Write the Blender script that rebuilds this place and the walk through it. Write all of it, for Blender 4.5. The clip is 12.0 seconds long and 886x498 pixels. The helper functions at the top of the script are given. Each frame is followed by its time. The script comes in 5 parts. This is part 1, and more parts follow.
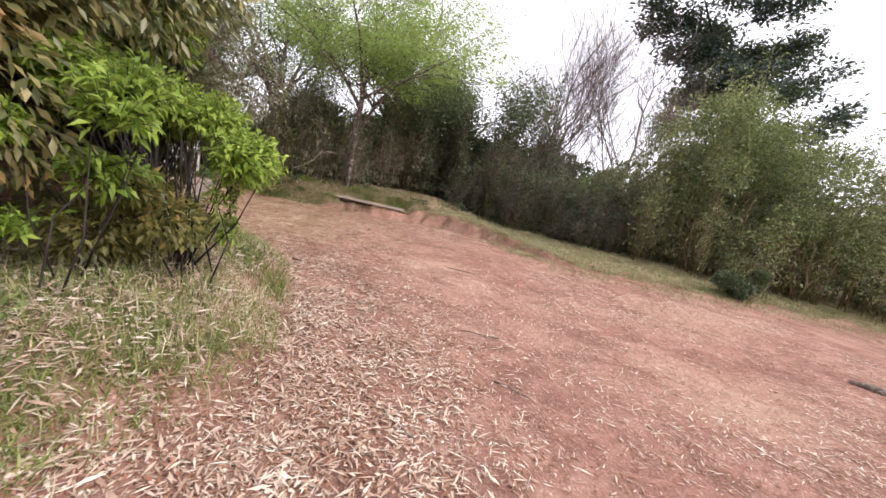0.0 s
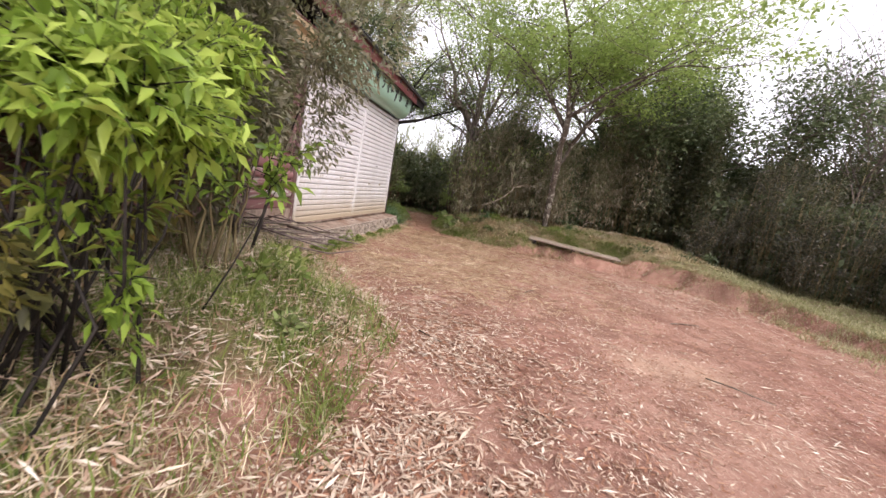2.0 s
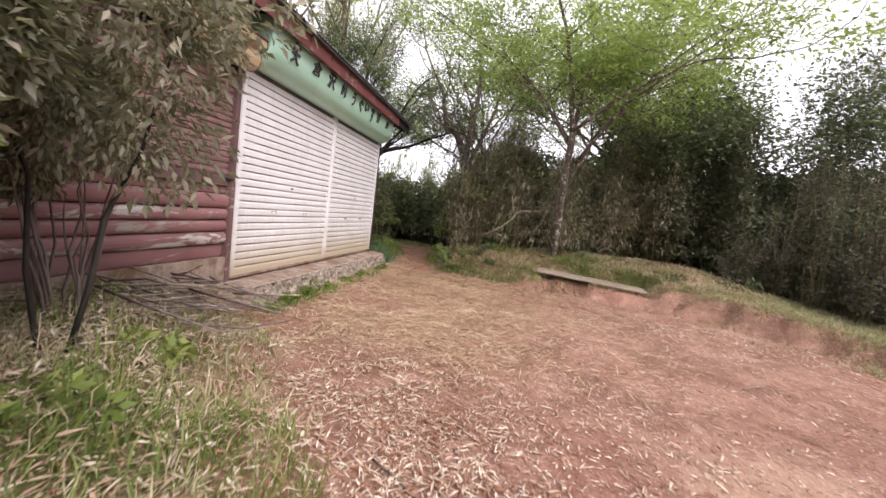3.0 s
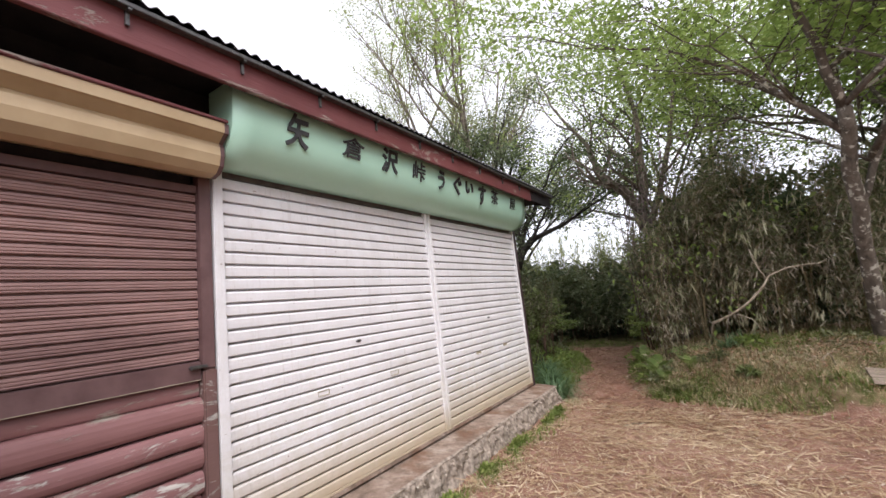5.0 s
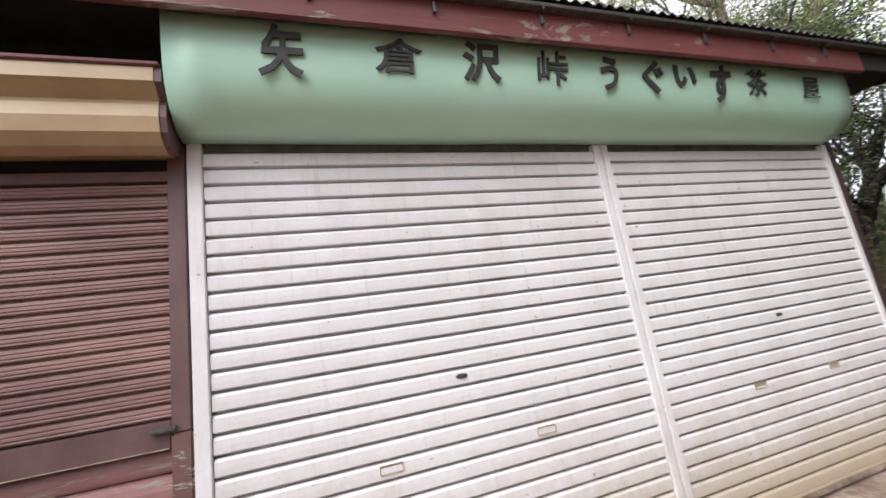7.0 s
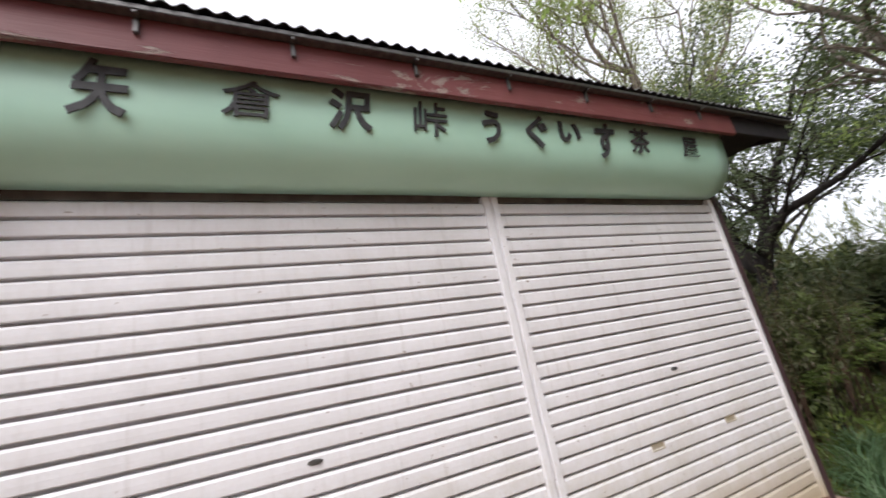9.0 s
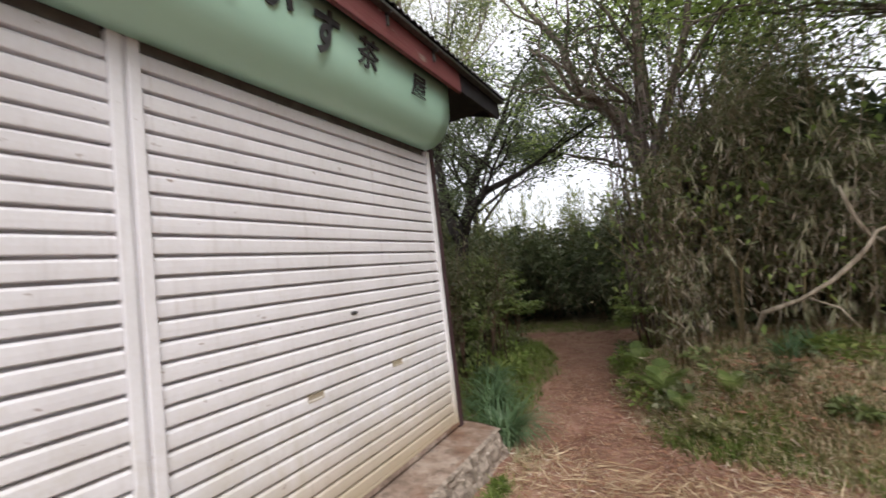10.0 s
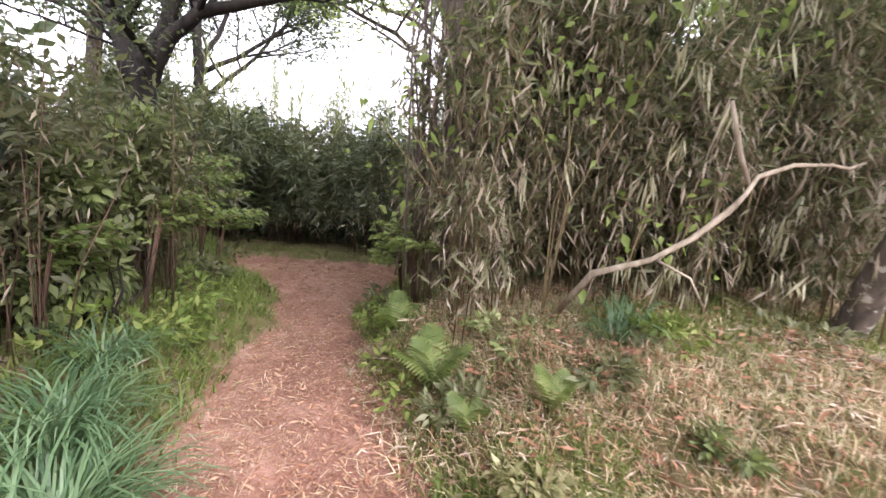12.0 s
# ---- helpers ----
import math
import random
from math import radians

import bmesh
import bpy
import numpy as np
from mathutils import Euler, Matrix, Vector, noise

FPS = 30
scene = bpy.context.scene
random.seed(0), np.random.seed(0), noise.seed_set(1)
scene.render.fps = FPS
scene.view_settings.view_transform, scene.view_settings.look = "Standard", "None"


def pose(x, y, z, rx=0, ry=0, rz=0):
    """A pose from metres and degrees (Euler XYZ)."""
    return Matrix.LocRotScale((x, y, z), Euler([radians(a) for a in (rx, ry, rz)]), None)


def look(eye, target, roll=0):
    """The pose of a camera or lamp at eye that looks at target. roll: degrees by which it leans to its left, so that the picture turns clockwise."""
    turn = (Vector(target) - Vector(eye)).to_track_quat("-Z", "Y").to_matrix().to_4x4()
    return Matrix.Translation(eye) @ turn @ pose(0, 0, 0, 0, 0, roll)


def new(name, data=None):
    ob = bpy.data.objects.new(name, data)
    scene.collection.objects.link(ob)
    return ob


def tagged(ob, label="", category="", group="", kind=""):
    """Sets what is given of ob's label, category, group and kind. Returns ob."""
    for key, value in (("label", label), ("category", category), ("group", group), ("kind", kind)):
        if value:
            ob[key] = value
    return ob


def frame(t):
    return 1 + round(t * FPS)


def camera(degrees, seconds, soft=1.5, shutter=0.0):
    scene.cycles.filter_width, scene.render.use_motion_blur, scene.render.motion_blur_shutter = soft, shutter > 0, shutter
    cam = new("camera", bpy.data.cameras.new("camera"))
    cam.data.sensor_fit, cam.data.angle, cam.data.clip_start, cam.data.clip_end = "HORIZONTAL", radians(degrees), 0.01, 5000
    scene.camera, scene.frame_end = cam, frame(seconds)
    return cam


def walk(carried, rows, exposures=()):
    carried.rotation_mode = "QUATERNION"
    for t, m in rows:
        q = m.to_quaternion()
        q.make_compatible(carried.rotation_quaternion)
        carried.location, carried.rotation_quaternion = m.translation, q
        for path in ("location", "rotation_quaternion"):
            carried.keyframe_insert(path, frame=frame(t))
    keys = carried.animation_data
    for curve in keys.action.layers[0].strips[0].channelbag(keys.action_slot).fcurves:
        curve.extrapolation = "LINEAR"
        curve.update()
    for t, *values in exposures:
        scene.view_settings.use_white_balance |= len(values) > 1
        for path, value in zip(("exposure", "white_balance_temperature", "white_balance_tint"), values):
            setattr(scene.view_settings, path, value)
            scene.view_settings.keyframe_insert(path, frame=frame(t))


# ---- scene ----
cam = camera(94.9, 12.0, 1.5, 0.15)
PATH = [
    (0, (0.11, 0.365, 1.663), (0.864, 2.187, 1.326), 11.0),
    (0.5, (0.434, 0.926, 1.581), (1.044, 2.788, 1.18), 12.1),
    (1, (0.641, 1.582, 1.534), (0.87, 3.531, 1.149), 18.1),
    (1.5, (0.855, 2.331, 1.504), (0.912, 4.31, 1.218), 16.8),
    (2, (0.864, 3.01, 1.432), (0.615, 4.97, 1.125), 10.0),
    (2.5, (0.887, 3.718, 1.39), (0.74, 5.684, 1.056), 4.9),
    (2.7, (0.893, 3.99, 1.416), (0.705, 5.96, 1.127), 6.4),
    (4.3, (0.751, 6.345, 1.779), (-0.075, 8.148, 2.037), -3.2),
    (4.5, (0.698, 6.59, 1.775), (-0.14, 8.392, 1.995), -4.5),
    (5, (0.522, 7.165, 1.775), (-0.577, 8.813, 2.054), -6.4),
    (5.5, (0.327, 7.667, 1.788), (-0.831, 9.261, 2.127), -7.7),
    (6, (0.201, 8.178, 1.782), (-1.187, 9.566, 2.167), -10.2),
    (6.5, (0.048, 8.617, 1.734), (-1.631, 9.633, 2.119), -8.2),
    (7, (-0.081, 8.927, 1.795), (-1.933, 9.568, 2.19), -8.8),
    (7.2, (-0.117, 9.007, 1.79), (-2.012, 9.477, 2.225), -8.7),
    (8.8, (-0.131, 9.228, 1.831), (-1.939, 9.868, 2.396), -8.9),
    (9, (-0.088, 9.385, 1.84), (-1.802, 10.252, 2.4), -10.8),
    (9.5, (-0.127, 9.629, 1.804), (-1.583, 10.938, 2.211), -11.9),
    (10, (-0.302, 10.006, 1.743), (-1.289, 11.742, 1.868), -6.5),
    (10.5, (-0.343, 10.538, 1.585), (-0.686, 12.509, 1.582), -1.1),
    (11, (-0.42, 11.008, 1.576), (-0.704, 12.988, 1.552), -3.3),
    (11.5, (-0.49, 11.624, 1.538), (-0.286, 13.605, 1.358), 2.4),
    (12, (-0.743, 12.293, 1.481), (-0.617, 14.269, 1.205), 4.7),
]
walk(cam, [(t, look(eye, target, roll)) for t, eye, target, roll in PATH], ((0, 0.8, 6600, 18), (2.7, 0.85, 6750, 18), (4.5, 0.7, 6500, 15), (7, 0.7, 6430, 13), (9, 0.57, 6480, 12), (10, 0.52, 6600, 12), (10.7, 0.8, 6750, 13), (11.5, 1.55, 6500, 17), (12, 1.95, 6380, 21)))

# ---- world and light: a bright overcast sky ----
world = bpy.data.worlds.new("overcast_sky")
scene.world = world
world.use_nodes = True
wt = world.node_tree
wt.nodes.clear()
w_out = wt.nodes.new("ShaderNodeOutputWorld")
w_bg = wt.nodes.new("ShaderNodeBackground")
w_sky = wt.nodes.new("ShaderNodeTexSky")
w_sky.sky_type = "NISHITA"
w_sky.sun_disc = False
w_sky.sun_elevation = radians(44)
w_sky.sun_rotation = radians(140)
w_mix = wt.nodes.new("ShaderNodeMix")
w_mix.data_type = "RGBA"
w_mix.inputs[0].default_value = 0.84
w_mix.inputs[7].default_value = (7.6, 7.7, 8.3, 1)
wt.links.new(w_sky.outputs[0], w_mix.inputs[6])
wt.links.new(w_mix.outputs[2], w_bg.inputs[0])
w_bg.inputs[1].default_value = 0.14
wt.links.new(w_bg.outputs[0], w_out.inputs[0])
sun = new("sun", bpy.data.lights.new("sun", "SUN"))
sun.data.energy = 2.2
sun.data.angle = radians(40)
sun.data.color = (1.0, 0.975, 0.95)
sun.matrix_world = look((0, 0, 0), (-math.cos(radians(44)) * math.sin(radians(140)), -math.cos(radians(44)) * math.cos(radians(140)), -math.sin(radians(44))))


# ---- materials ----
class Nodes:
    def __init__(self, name):
        self.mat = bpy.data.materials.new(name)
        self.mat.use_nodes = True
        self.t = self.mat.node_tree
        self.t.nodes.clear()
        self.out = self.add("ShaderNodeOutputMaterial")
        self.coord = None

    def add(self, kind, **sockets):
        n = self.t.nodes.new(kind)
        return n

    def link(self, a, b):
        self.t.links.new(a, b)

    def where(self):
        if self.coord is None:
            self.coord = self.add("ShaderNodeNewGeometry").outputs["Position"]
        return self.coord

    def noise(self, scale, detail=4.0, rough=0.55, stretch=None, distort=0.0):
        n = self.add("ShaderNodeTexNoise")
        n.inputs["Scale"].default_value = scale
        n.inputs["Detail"].default_value = detail
        n.inputs["Roughness"].default_value = rough
        n.inputs["Distortion"].default_value = distort
        if stretch:
            m = self.add("ShaderNodeMapping")
            m.inputs["Scale"].default_value = stretch
            self.link(self.where(), m.inputs[0])
            self.link(m.outputs[0], n.inputs[0])
        else:
            self.link(self.where(), n.inputs[0])
        return n.outputs[0]

    def ramp(self, value, stops):
        r = self.add("ShaderNodeValToRGB")
        e = r.color_ramp.elements
        while len(e) < len(stops):
            e.new(0.5)
        for el, (p, c) in zip(e, stops):
            el.position = p
            el.color = (*c, 1) if len(c) == 3 else c
        self.link(value, r.inputs[0])
        return r.outputs[0]

    def mix(self, fac, a, b, kind="MIX"):
        m = self.add("ShaderNodeMix")
        m.data_type = "RGBA"
        m.blend_type = kind
        for sock, v in ((m.inputs[0], fac), (m.inputs[6], a), (m.inputs[7], b)):
            if isinstance(v, (int, float)):
                sock.default_value = v
            elif isinstance(v, tuple):
                sock.default_value = (*v, 1)
            else:
                self.link(v, sock)
        return m.outputs[2]

    def math(self, op, a, b=0.0):
        m = self.add("ShaderNodeMath")
        m.operation = op
        for sock, v in ((m.inputs[0], a), (m.inputs[1], b)):
            if isinstance(v, (int, float)):
                sock.default_value = v
            else:
                self.link(v, sock)
        return m.outputs[0]

    def surface(self, color, rough=0.7, metal=0.0, bump=None, depth=0.01, spec=0.5):
        b = self.add("ShaderNodeBsdfPrincipled")
        for sock, v in ((b.inputs["Base Color"], color), (b.inputs["Roughness"], rough), (b.inputs["Metallic"], metal), (b.inputs["Specular IOR Level"], spec)):
            if isinstance(v, (int, float)):
                sock.default_value = v
            elif isinstance(v, tuple):
                sock.default_value = (*v, 1)
            else:
                self.link(v, sock)
        if bump is not None:
            bp = self.add("ShaderNodeBump")
            bp.inputs["Strength"].default_value = 0.8
            bp.inputs["Distance"].default_value = depth
            self.link(bump, bp.inputs["Height"])
            self.link(bp.outputs[0], b.inputs["Normal"])
        self.link(b.outputs[0], self.out.inputs[0])
        return self.mat


def leaf_material(name, stops, rough=0.5, glow=0.35, spec=0.35, patch=None, fresh=0.5):
    """Leaves: colour varies leaf by leaf, clump by clump and thing by thing; light passes through."""
    n = Nodes(name)
    geo = n.add("ShaderNodeNewGeometry")
    obj = n.add("ShaderNodeObjectInfo")
    big = n.noise(1.3, 2.0)
    r = n.math("ADD", n.math("MULTIPLY", geo.outputs["Random Per Island"], 0.55), n.math("MULTIPLY", big, 0.5))
    r = n.math("ADD", r, n.math("MULTIPLY", n.math("SUBTRACT", obj.outputs["Random"], 0.5), 0.25))
    col = n.ramp(r, stops)
    if patch:
        p = n.ramp(n.noise(2.7, 3.0), [(0.58, (0, 0, 0)), (0.72, (1, 1, 1))])
        col = n.mix(p, col, patch)
    b = n.add("ShaderNodeBsdfPrincipled")
    b.inputs["Roughness"].default_value = rough
    b.inputs["Specular IOR Level"].default_value = spec
    n.link(col, b.inputs["Base Color"])
    t = n.add("ShaderNodeBsdfTranslucent")
    n.link(n.mix(fresh, col, (0.34, 0.41, 0.13), "MIX"), t.inputs[0])
    m = n.add("ShaderNodeMixShader")
    m.inputs[0].default_value = glow
    n.link(b.outputs[0], m.inputs[1])
    n.link(t.outputs[0], m.inputs[2])
    n.link(m.outputs[0], n.out.inputs[0])
    return n.mat


def bark_material(name, dark, light, lichen=None, scale=14.0):
    n = Nodes(name)
    grain = n.noise(scale, 5.0, 0.65, (1, 1, 0.25), 0.4)
    col = n.ramp(grain, [(0.3, dark), (0.7, light)])
    if lichen:
        spots = n.ramp(n.noise(13.0, 4.0, 0.6), [(0.56, (0, 0, 0)), (0.62, (1, 1, 1))])
        col = n.mix(spots, col, lichen)
    return n.surface(col, 0.9, 0.0, grain, 0.012, 0.2)


def painted_metal(name, base, dirt, low, rough=0.45, wear=0.25):
    """Painted sheet metal with rain streaks and mud splashed up to the height low."""
    n = Nodes(name)
    streak = n.noise(7.0, 4.0, 0.6, (1, 2.2, 0.25))
    fine = n.noise(60.0, 3.0)
    sep = n.add("ShaderNodeSeparateXYZ")
    n.link(n.where(), sep.inputs[0])
    h = n.math("DIVIDE", n.math("SUBTRACT", low, sep.outputs[2]), low - 0.5)
    h = n.math("ADD", n.math("MAXIMUM", h, 0.0), n.math("MULTIPLY", n.math("SUBTRACT", streak, 0.45), wear))
    mask = n.ramp(h, [(0.02, (0, 0, 0)), (0.9, (1, 1, 1))])
    col = n.mix(mask, base, dirt)
    col = n.mix(n.math("MULTIPLY", n.math("SUBTRACT", fine, 0.4), 0.25), col, dirt)
    soil = n.ramp(n.noise(1.7, 6.0, 0.72, (1, 1, 0.6), 0.6), [(0.42, (0, 0, 0)), (0.72, (0.32, 0.32, 0.32))])
    col = n.mix(soil, col, (0.42, 0.39, 0.37))
    drip = n.ramp(n.noise(16.0, 5.0, 0.7, (1, 1.6, 0.12)), [(0.56, (0, 0, 0)), (0.72, (0.3, 0.3, 0.3))])
    col = n.mix(drip, col, (0.36, 0.31, 0.27))
    below = n.math("MAXIMUM", n.math("MULTIPLY", n.math("SUBTRACT", 1.9, sep.outputs[2]), 0.7), 0.0)
    mould = n.ramp(n.math("MULTIPLY", n.noise(3.4, 6.0, 0.75, None, 1.2), n.math("ADD", below, 0.45)), [(0.4, (0, 0, 0)), (0.75, (0.45, 0.45, 0.45))])
    col = n.mix(mould, col, (0.47, 0.42, 0.3))
    chip = n.ramp(n.noise(34.0, 3.0, 0.6, (1, 0.55, 1)), [(0.7, (0, 0, 0)), (0.74, (0.7, 0.7, 0.7))])
    col = n.mix(chip, col, (0.25, 0.17, 0.13))
    return n.surface(col, rough, 0.0, fine, 0.0006, 0.45)


def peeled_paint(name, paint, bare, amount, scale=5.0):
    n = Nodes(name)
    flake = n.noise(scale, 8.0, 0.72, (1, 0.35, 1.6), 0.6)
    grain = n.noise(35.0, 4.0, 0.6, (1, 0.08, 1))
    tone = n.noise(1.7, 3.0)
    mask = n.ramp(flake, [(amount, (0, 0, 0)), (amount + 0.04, (1, 1, 1))])
    p = n.mix(n.ramp(tone, [(0.3, (0, 0, 0)), (0.75, (1, 1, 1))]), paint, tuple(min(1, c * 1.45 + 0.01) for c in paint))
    col = n.mix(mask, p, n.mix(grain, bare, tuple(c * 0.3 for c in bare)))
    return n.surface(col, 0.5, 0.0, n.math("SUBTRACT", grain, n.math("MULTIPLY", mask, 0.6)), 0.004, 0.35)


def plain(name, a, b, rough=0.6, scale=12.0, depth=0.002, metal=0.0, stretch=None):
    n = Nodes(name)
    v = n.noise(scale, 5.0, 0.6, stretch)
    return n.surface(n.ramp(v, [(0.3, a), (0.7, b)]), rough, metal, v, depth, 0.4)


def ground_material():
    n = Nodes("trodden_red_earth")
    att = n.add("ShaderNodeAttribute")
    att.attribute_name = "cover"
    big = n.noise(0.55, 4.0, 0.6)
    mid = n.noise(3.2, 5.0, 0.65, None, 0.5)
    fine = n.noise(38.0, 6.0, 0.7)
    straw = n.noise(26.0, 6.0, 0.75, (1, 0.45, 1), 2.5)
    earth = n.ramp(mid, [(0.3, (0.22, 0.103, 0.078)), (0.5, (0.37, 0.192, 0.146)), (0.72, (0.53, 0.32, 0.25))])
    earth = n.mix(n.ramp(big, [(0.35, (0, 0, 0)), (0.7, (0.7, 0.7, 0.7))]), earth, (0.50, 0.32, 0.235))
    earth = n.mix(n.math("MULTIPLY", fine, 0.45), earth, (0.15, 0.066, 0.045))
    earth = n.mix(n.ramp(n.noise(1.6, 5.0, 0.7, None, 0.8), [(0.44, (0, 0, 0)), (0.62, (0.78, 0.78, 0.78))]), earth, (0.2, 0.1, 0.072))
    pale = n.add("ShaderNodeAttribute")
    pale.attribute_name = "sand"
    sandy = n.math("ADD", pale.outputs["Fac"], n.math("MULTIPLY", n.math("SUBTRACT", n.noise(2.3, 5.0, 0.7, None, 0.7), 0.5), 0.9))
    earth = n.mix(n.ramp(sandy, [(0.35, (0, 0, 0)), (0.8, (0.55, 0.55, 0.55))]), earth, (0.60, 0.41, 0.29))
    bits = n.ramp(straw, [(0.54, (0, 0, 0)), (0.62, (1, 1, 1))])
    bits = n.math("MULTIPLY", bits, n.ramp(n.noise(1.1, 4.0, 0.6), [(0.34, (0.2, 0.2, 0.2)), (0.6, (0.9, 0.9, 0.9))]))
    earth = n.mix(bits, earth, (0.62, 0.46, 0.36))
    soil = n.ramp(mid, [(0.3, (0.10, 0.07, 0.04)), (0.5, (0.2, 0.15, 0.085)), (0.7, (0.34, 0.27, 0.16))])
    soil = n.mix(n.ramp(n.noise(9.0, 4.0), [(0.45, (0, 0, 0)), (0.6, (1, 1, 1))]), soil, (0.15, 0.16, 0.06))
    c = n.math("ADD", att.outputs["Fac"], n.math("MULTIPLY", n.math("SUBTRACT", n.noise(6.0, 5.0, 0.7), 0.5), 0.9))
    col = n.mix(n.ramp(c, [(0.4, (0, 0, 0)), (0.62, (1, 1, 1))]), earth, soil)
    return n.surface(col, 0.95, 0.0, n.math("ADD", fine, n.math("ADD", mid, n.math("MULTIPLY", straw, 0.5))), 0.03, 0.15)


M_GROUND = ground_material()
M_WHITE = painted_metal("white_shutter_enamel", (0.77, 0.755, 0.775), (0.50, 0.39, 0.28), 0.95)
M_WHITE_FRAME = painted_metal("white_guide_rail", (0.8, 0.79, 0.81), (0.45, 0.36, 0.25), 0.8)
M_BROWN = plain("faded_brown_slat", (0.195, 0.115, 0.107), (0.4, 0.25, 0.228), 0.5, 2.2, 0.0005, 0.0, (1, 0.5, 1.6))
M_BROWN_DARK = plain("dark_brown_rail", (0.09, 0.048, 0.049), (0.165, 0.095, 0.093), 0.5, 5.0, 0.0005)
M_LOG = peeled_paint("red_brown_log_stain", (0.19, 0.092, 0.09), (0.5, 0.42, 0.36), 0.585, 3.2)
M_LOG_OLD = peeled_paint("peeling_log_stain", (0.2, 0.098, 0.097), (0.74, 0.69, 0.63), 0.52, 5.0)
M_POST = peeled_paint("flaking_post_paint", (0.12, 0.066, 0.06), (0.6, 0.55, 0.5), 0.55, 7.0)
M_FASCIA = peeled_paint("flaking_oxide_red_paint", (0.125, 0.036, 0.037), (0.42, 0.33, 0.29), 0.58, 5.0)
M_BEIGE = plain("beige_sheet_metal", (0.40, 0.29, 0.17), (0.50, 0.38, 0.235), 0.4, 3.0, 0.0005)
M_GREEN = plain("pale_green_sheet_metal", (0.38, 0.61, 0.48), (0.46, 0.70, 0.56), 0.36, 2.5, 0.0006, 0.0, (1, 0.3, 1))
M_INK = plain("weathered_black_letter", (0.025, 0.025, 0.028), (0.06, 0.06, 0.062), 0.6, 20.0)
# Taupe shutter head, darkened for the shadow under the green canopy.
M_HEAD = plain("shadow_dark_taupe_head", (0.10, 0.088, 0.08), (0.2, 0.18, 0.165), 0.6, 9.0, 0.0005)
M_CORNER = plain("dark_purple_brown_post", (0.035, 0.018, 0.02), (0.075, 0.042, 0.044), 0.6, 6.0)
# Near-black boards: the dark void under the eaves is put into the colour.
M_DARK = plain("near_black_board", (0.012, 0.011, 0.015), (0.03, 0.025, 0.028), 0.75, 8.0)
M_ROOF = plain("dark_corrugated_iron", (0.07, 0.07, 0.074), (0.15, 0.145, 0.145), 0.6, 6.0, 0.001)
M_STEEL = plain("dull_steel", (0.09, 0.085, 0.085), (0.17, 0.165, 0.16), 0.45, 30.0, 0.0005, 0.7)
M_BRASS = plain("yellowed_slot_plate", (0.30, 0.255, 0.18), (0.44, 0.385, 0.29), 0.5, 40.0)
M_WALL = peeled_paint("brown_wall_board", (0.085, 0.04, 0.032), (0.3, 0.23, 0.18), 0.66, 4.0)


def concrete_material():
    n = Nodes("weathered_concrete")
    v = n.noise(5.0, 6.0, 0.7)
    f = n.noise(45.0, 5.0, 0.7)
    col = n.ramp(v, [(0.28, (0.15, 0.105, 0.08)), (0.5, (0.34, 0.25, 0.2)), (0.72, (0.54, 0.45, 0.38))])
    col = n.mix(n.ramp(n.noise(3.0, 4.0), [(0.52, (0, 0, 0)), (0.66, (0.8, 0.8, 0.8))]), col, (0.20, 0.10, 0.06))
    col = n.mix(n.ramp(n.noise(11.0, 6.0, 0.75), [(0.5, (0, 0, 0)), (0.64, (0.6, 0.6, 0.6))]), col, (0.11, 0.085, 0.066))
    col = n.mix(n.math("MULTIPLY", f, 0.4), col, (0.10, 0.075, 0.055))
    return n.surface(col, 0.92, 0.0, n.math("ADD", v, n.math("MULTIPLY", f, 0.4)), 0.01, 0.2)


M_CONCRETE = concrete_material()
M_RUBBLE = plain("crumbled_concrete", (0.12, 0.09, 0.068), (0.46, 0.385, 0.32), 0.95, 20.0, 0.008)
M_PEBBLE = plain("pale_pebble", (0.2, 0.15, 0.115), (0.52, 0.45, 0.38), 0.85, 9.0, 0.003)
M_DECK = plain("weathered_brown_plank", (0.18, 0.135, 0.105), (0.4, 0.32, 0.26), 0.85, 22.0, 0.004, 0.0, (0.1, 1, 1))
M_BARK = bark_material("grey_bark", (0.07, 0.055, 0.044), (0.22, 0.18, 0.145), (0.28, 0.255, 0.21))
M_BARK_PALE = bark_material("lichen_spotted_bark", (0.05, 0.04, 0.032), (0.165, 0.135, 0.108), (0.38, 0.355, 0.3))
M_BARK_DARK = bark_material("dark_bark", (0.016, 0.014, 0.013), (0.055, 0.046, 0.04))
M_TWIG = bark_material("pinkish_twig", (0.10, 0.075, 0.07), (0.24, 0.185, 0.17))
M_PALE = bark_material("bleached_branch", (0.17, 0.135, 0.095), (0.47, 0.4, 0.31))
M_CULM = bark_material("dry_cane", (0.10, 0.075, 0.04), (0.30, 0.24, 0.13), None, 6.0)
M_LIME = leaf_material("fresh_shrub_leaf", [(0.15, (0.075, 0.14, 0.02)), (0.5, (0.25, 0.38, 0.05)), (0.85, (0.48, 0.6, 0.12))], 0.45, 0.48)
M_GLOSSY = leaf_material("evergreen_leaf", [(0.15, (0.075, 0.08, 0.035)), (0.4, (0.15, 0.165, 0.07)), (0.62, (0.3, 0.27, 0.11)), (0.9, (0.46, 0.36, 0.17))], 0.35, 0.3, 0.5, (0.42, 0.2, 0.065))
M_YELLOWING = leaf_material("yellowing_shrub_leaf", [(0.15, (0.05, 0.05, 0.022)), (0.5, (0.13, 0.125, 0.04)), (0.75, (0.26, 0.22, 0.06)), (0.95, (0.42, 0.22, 0.08))], 0.45, 0.4)
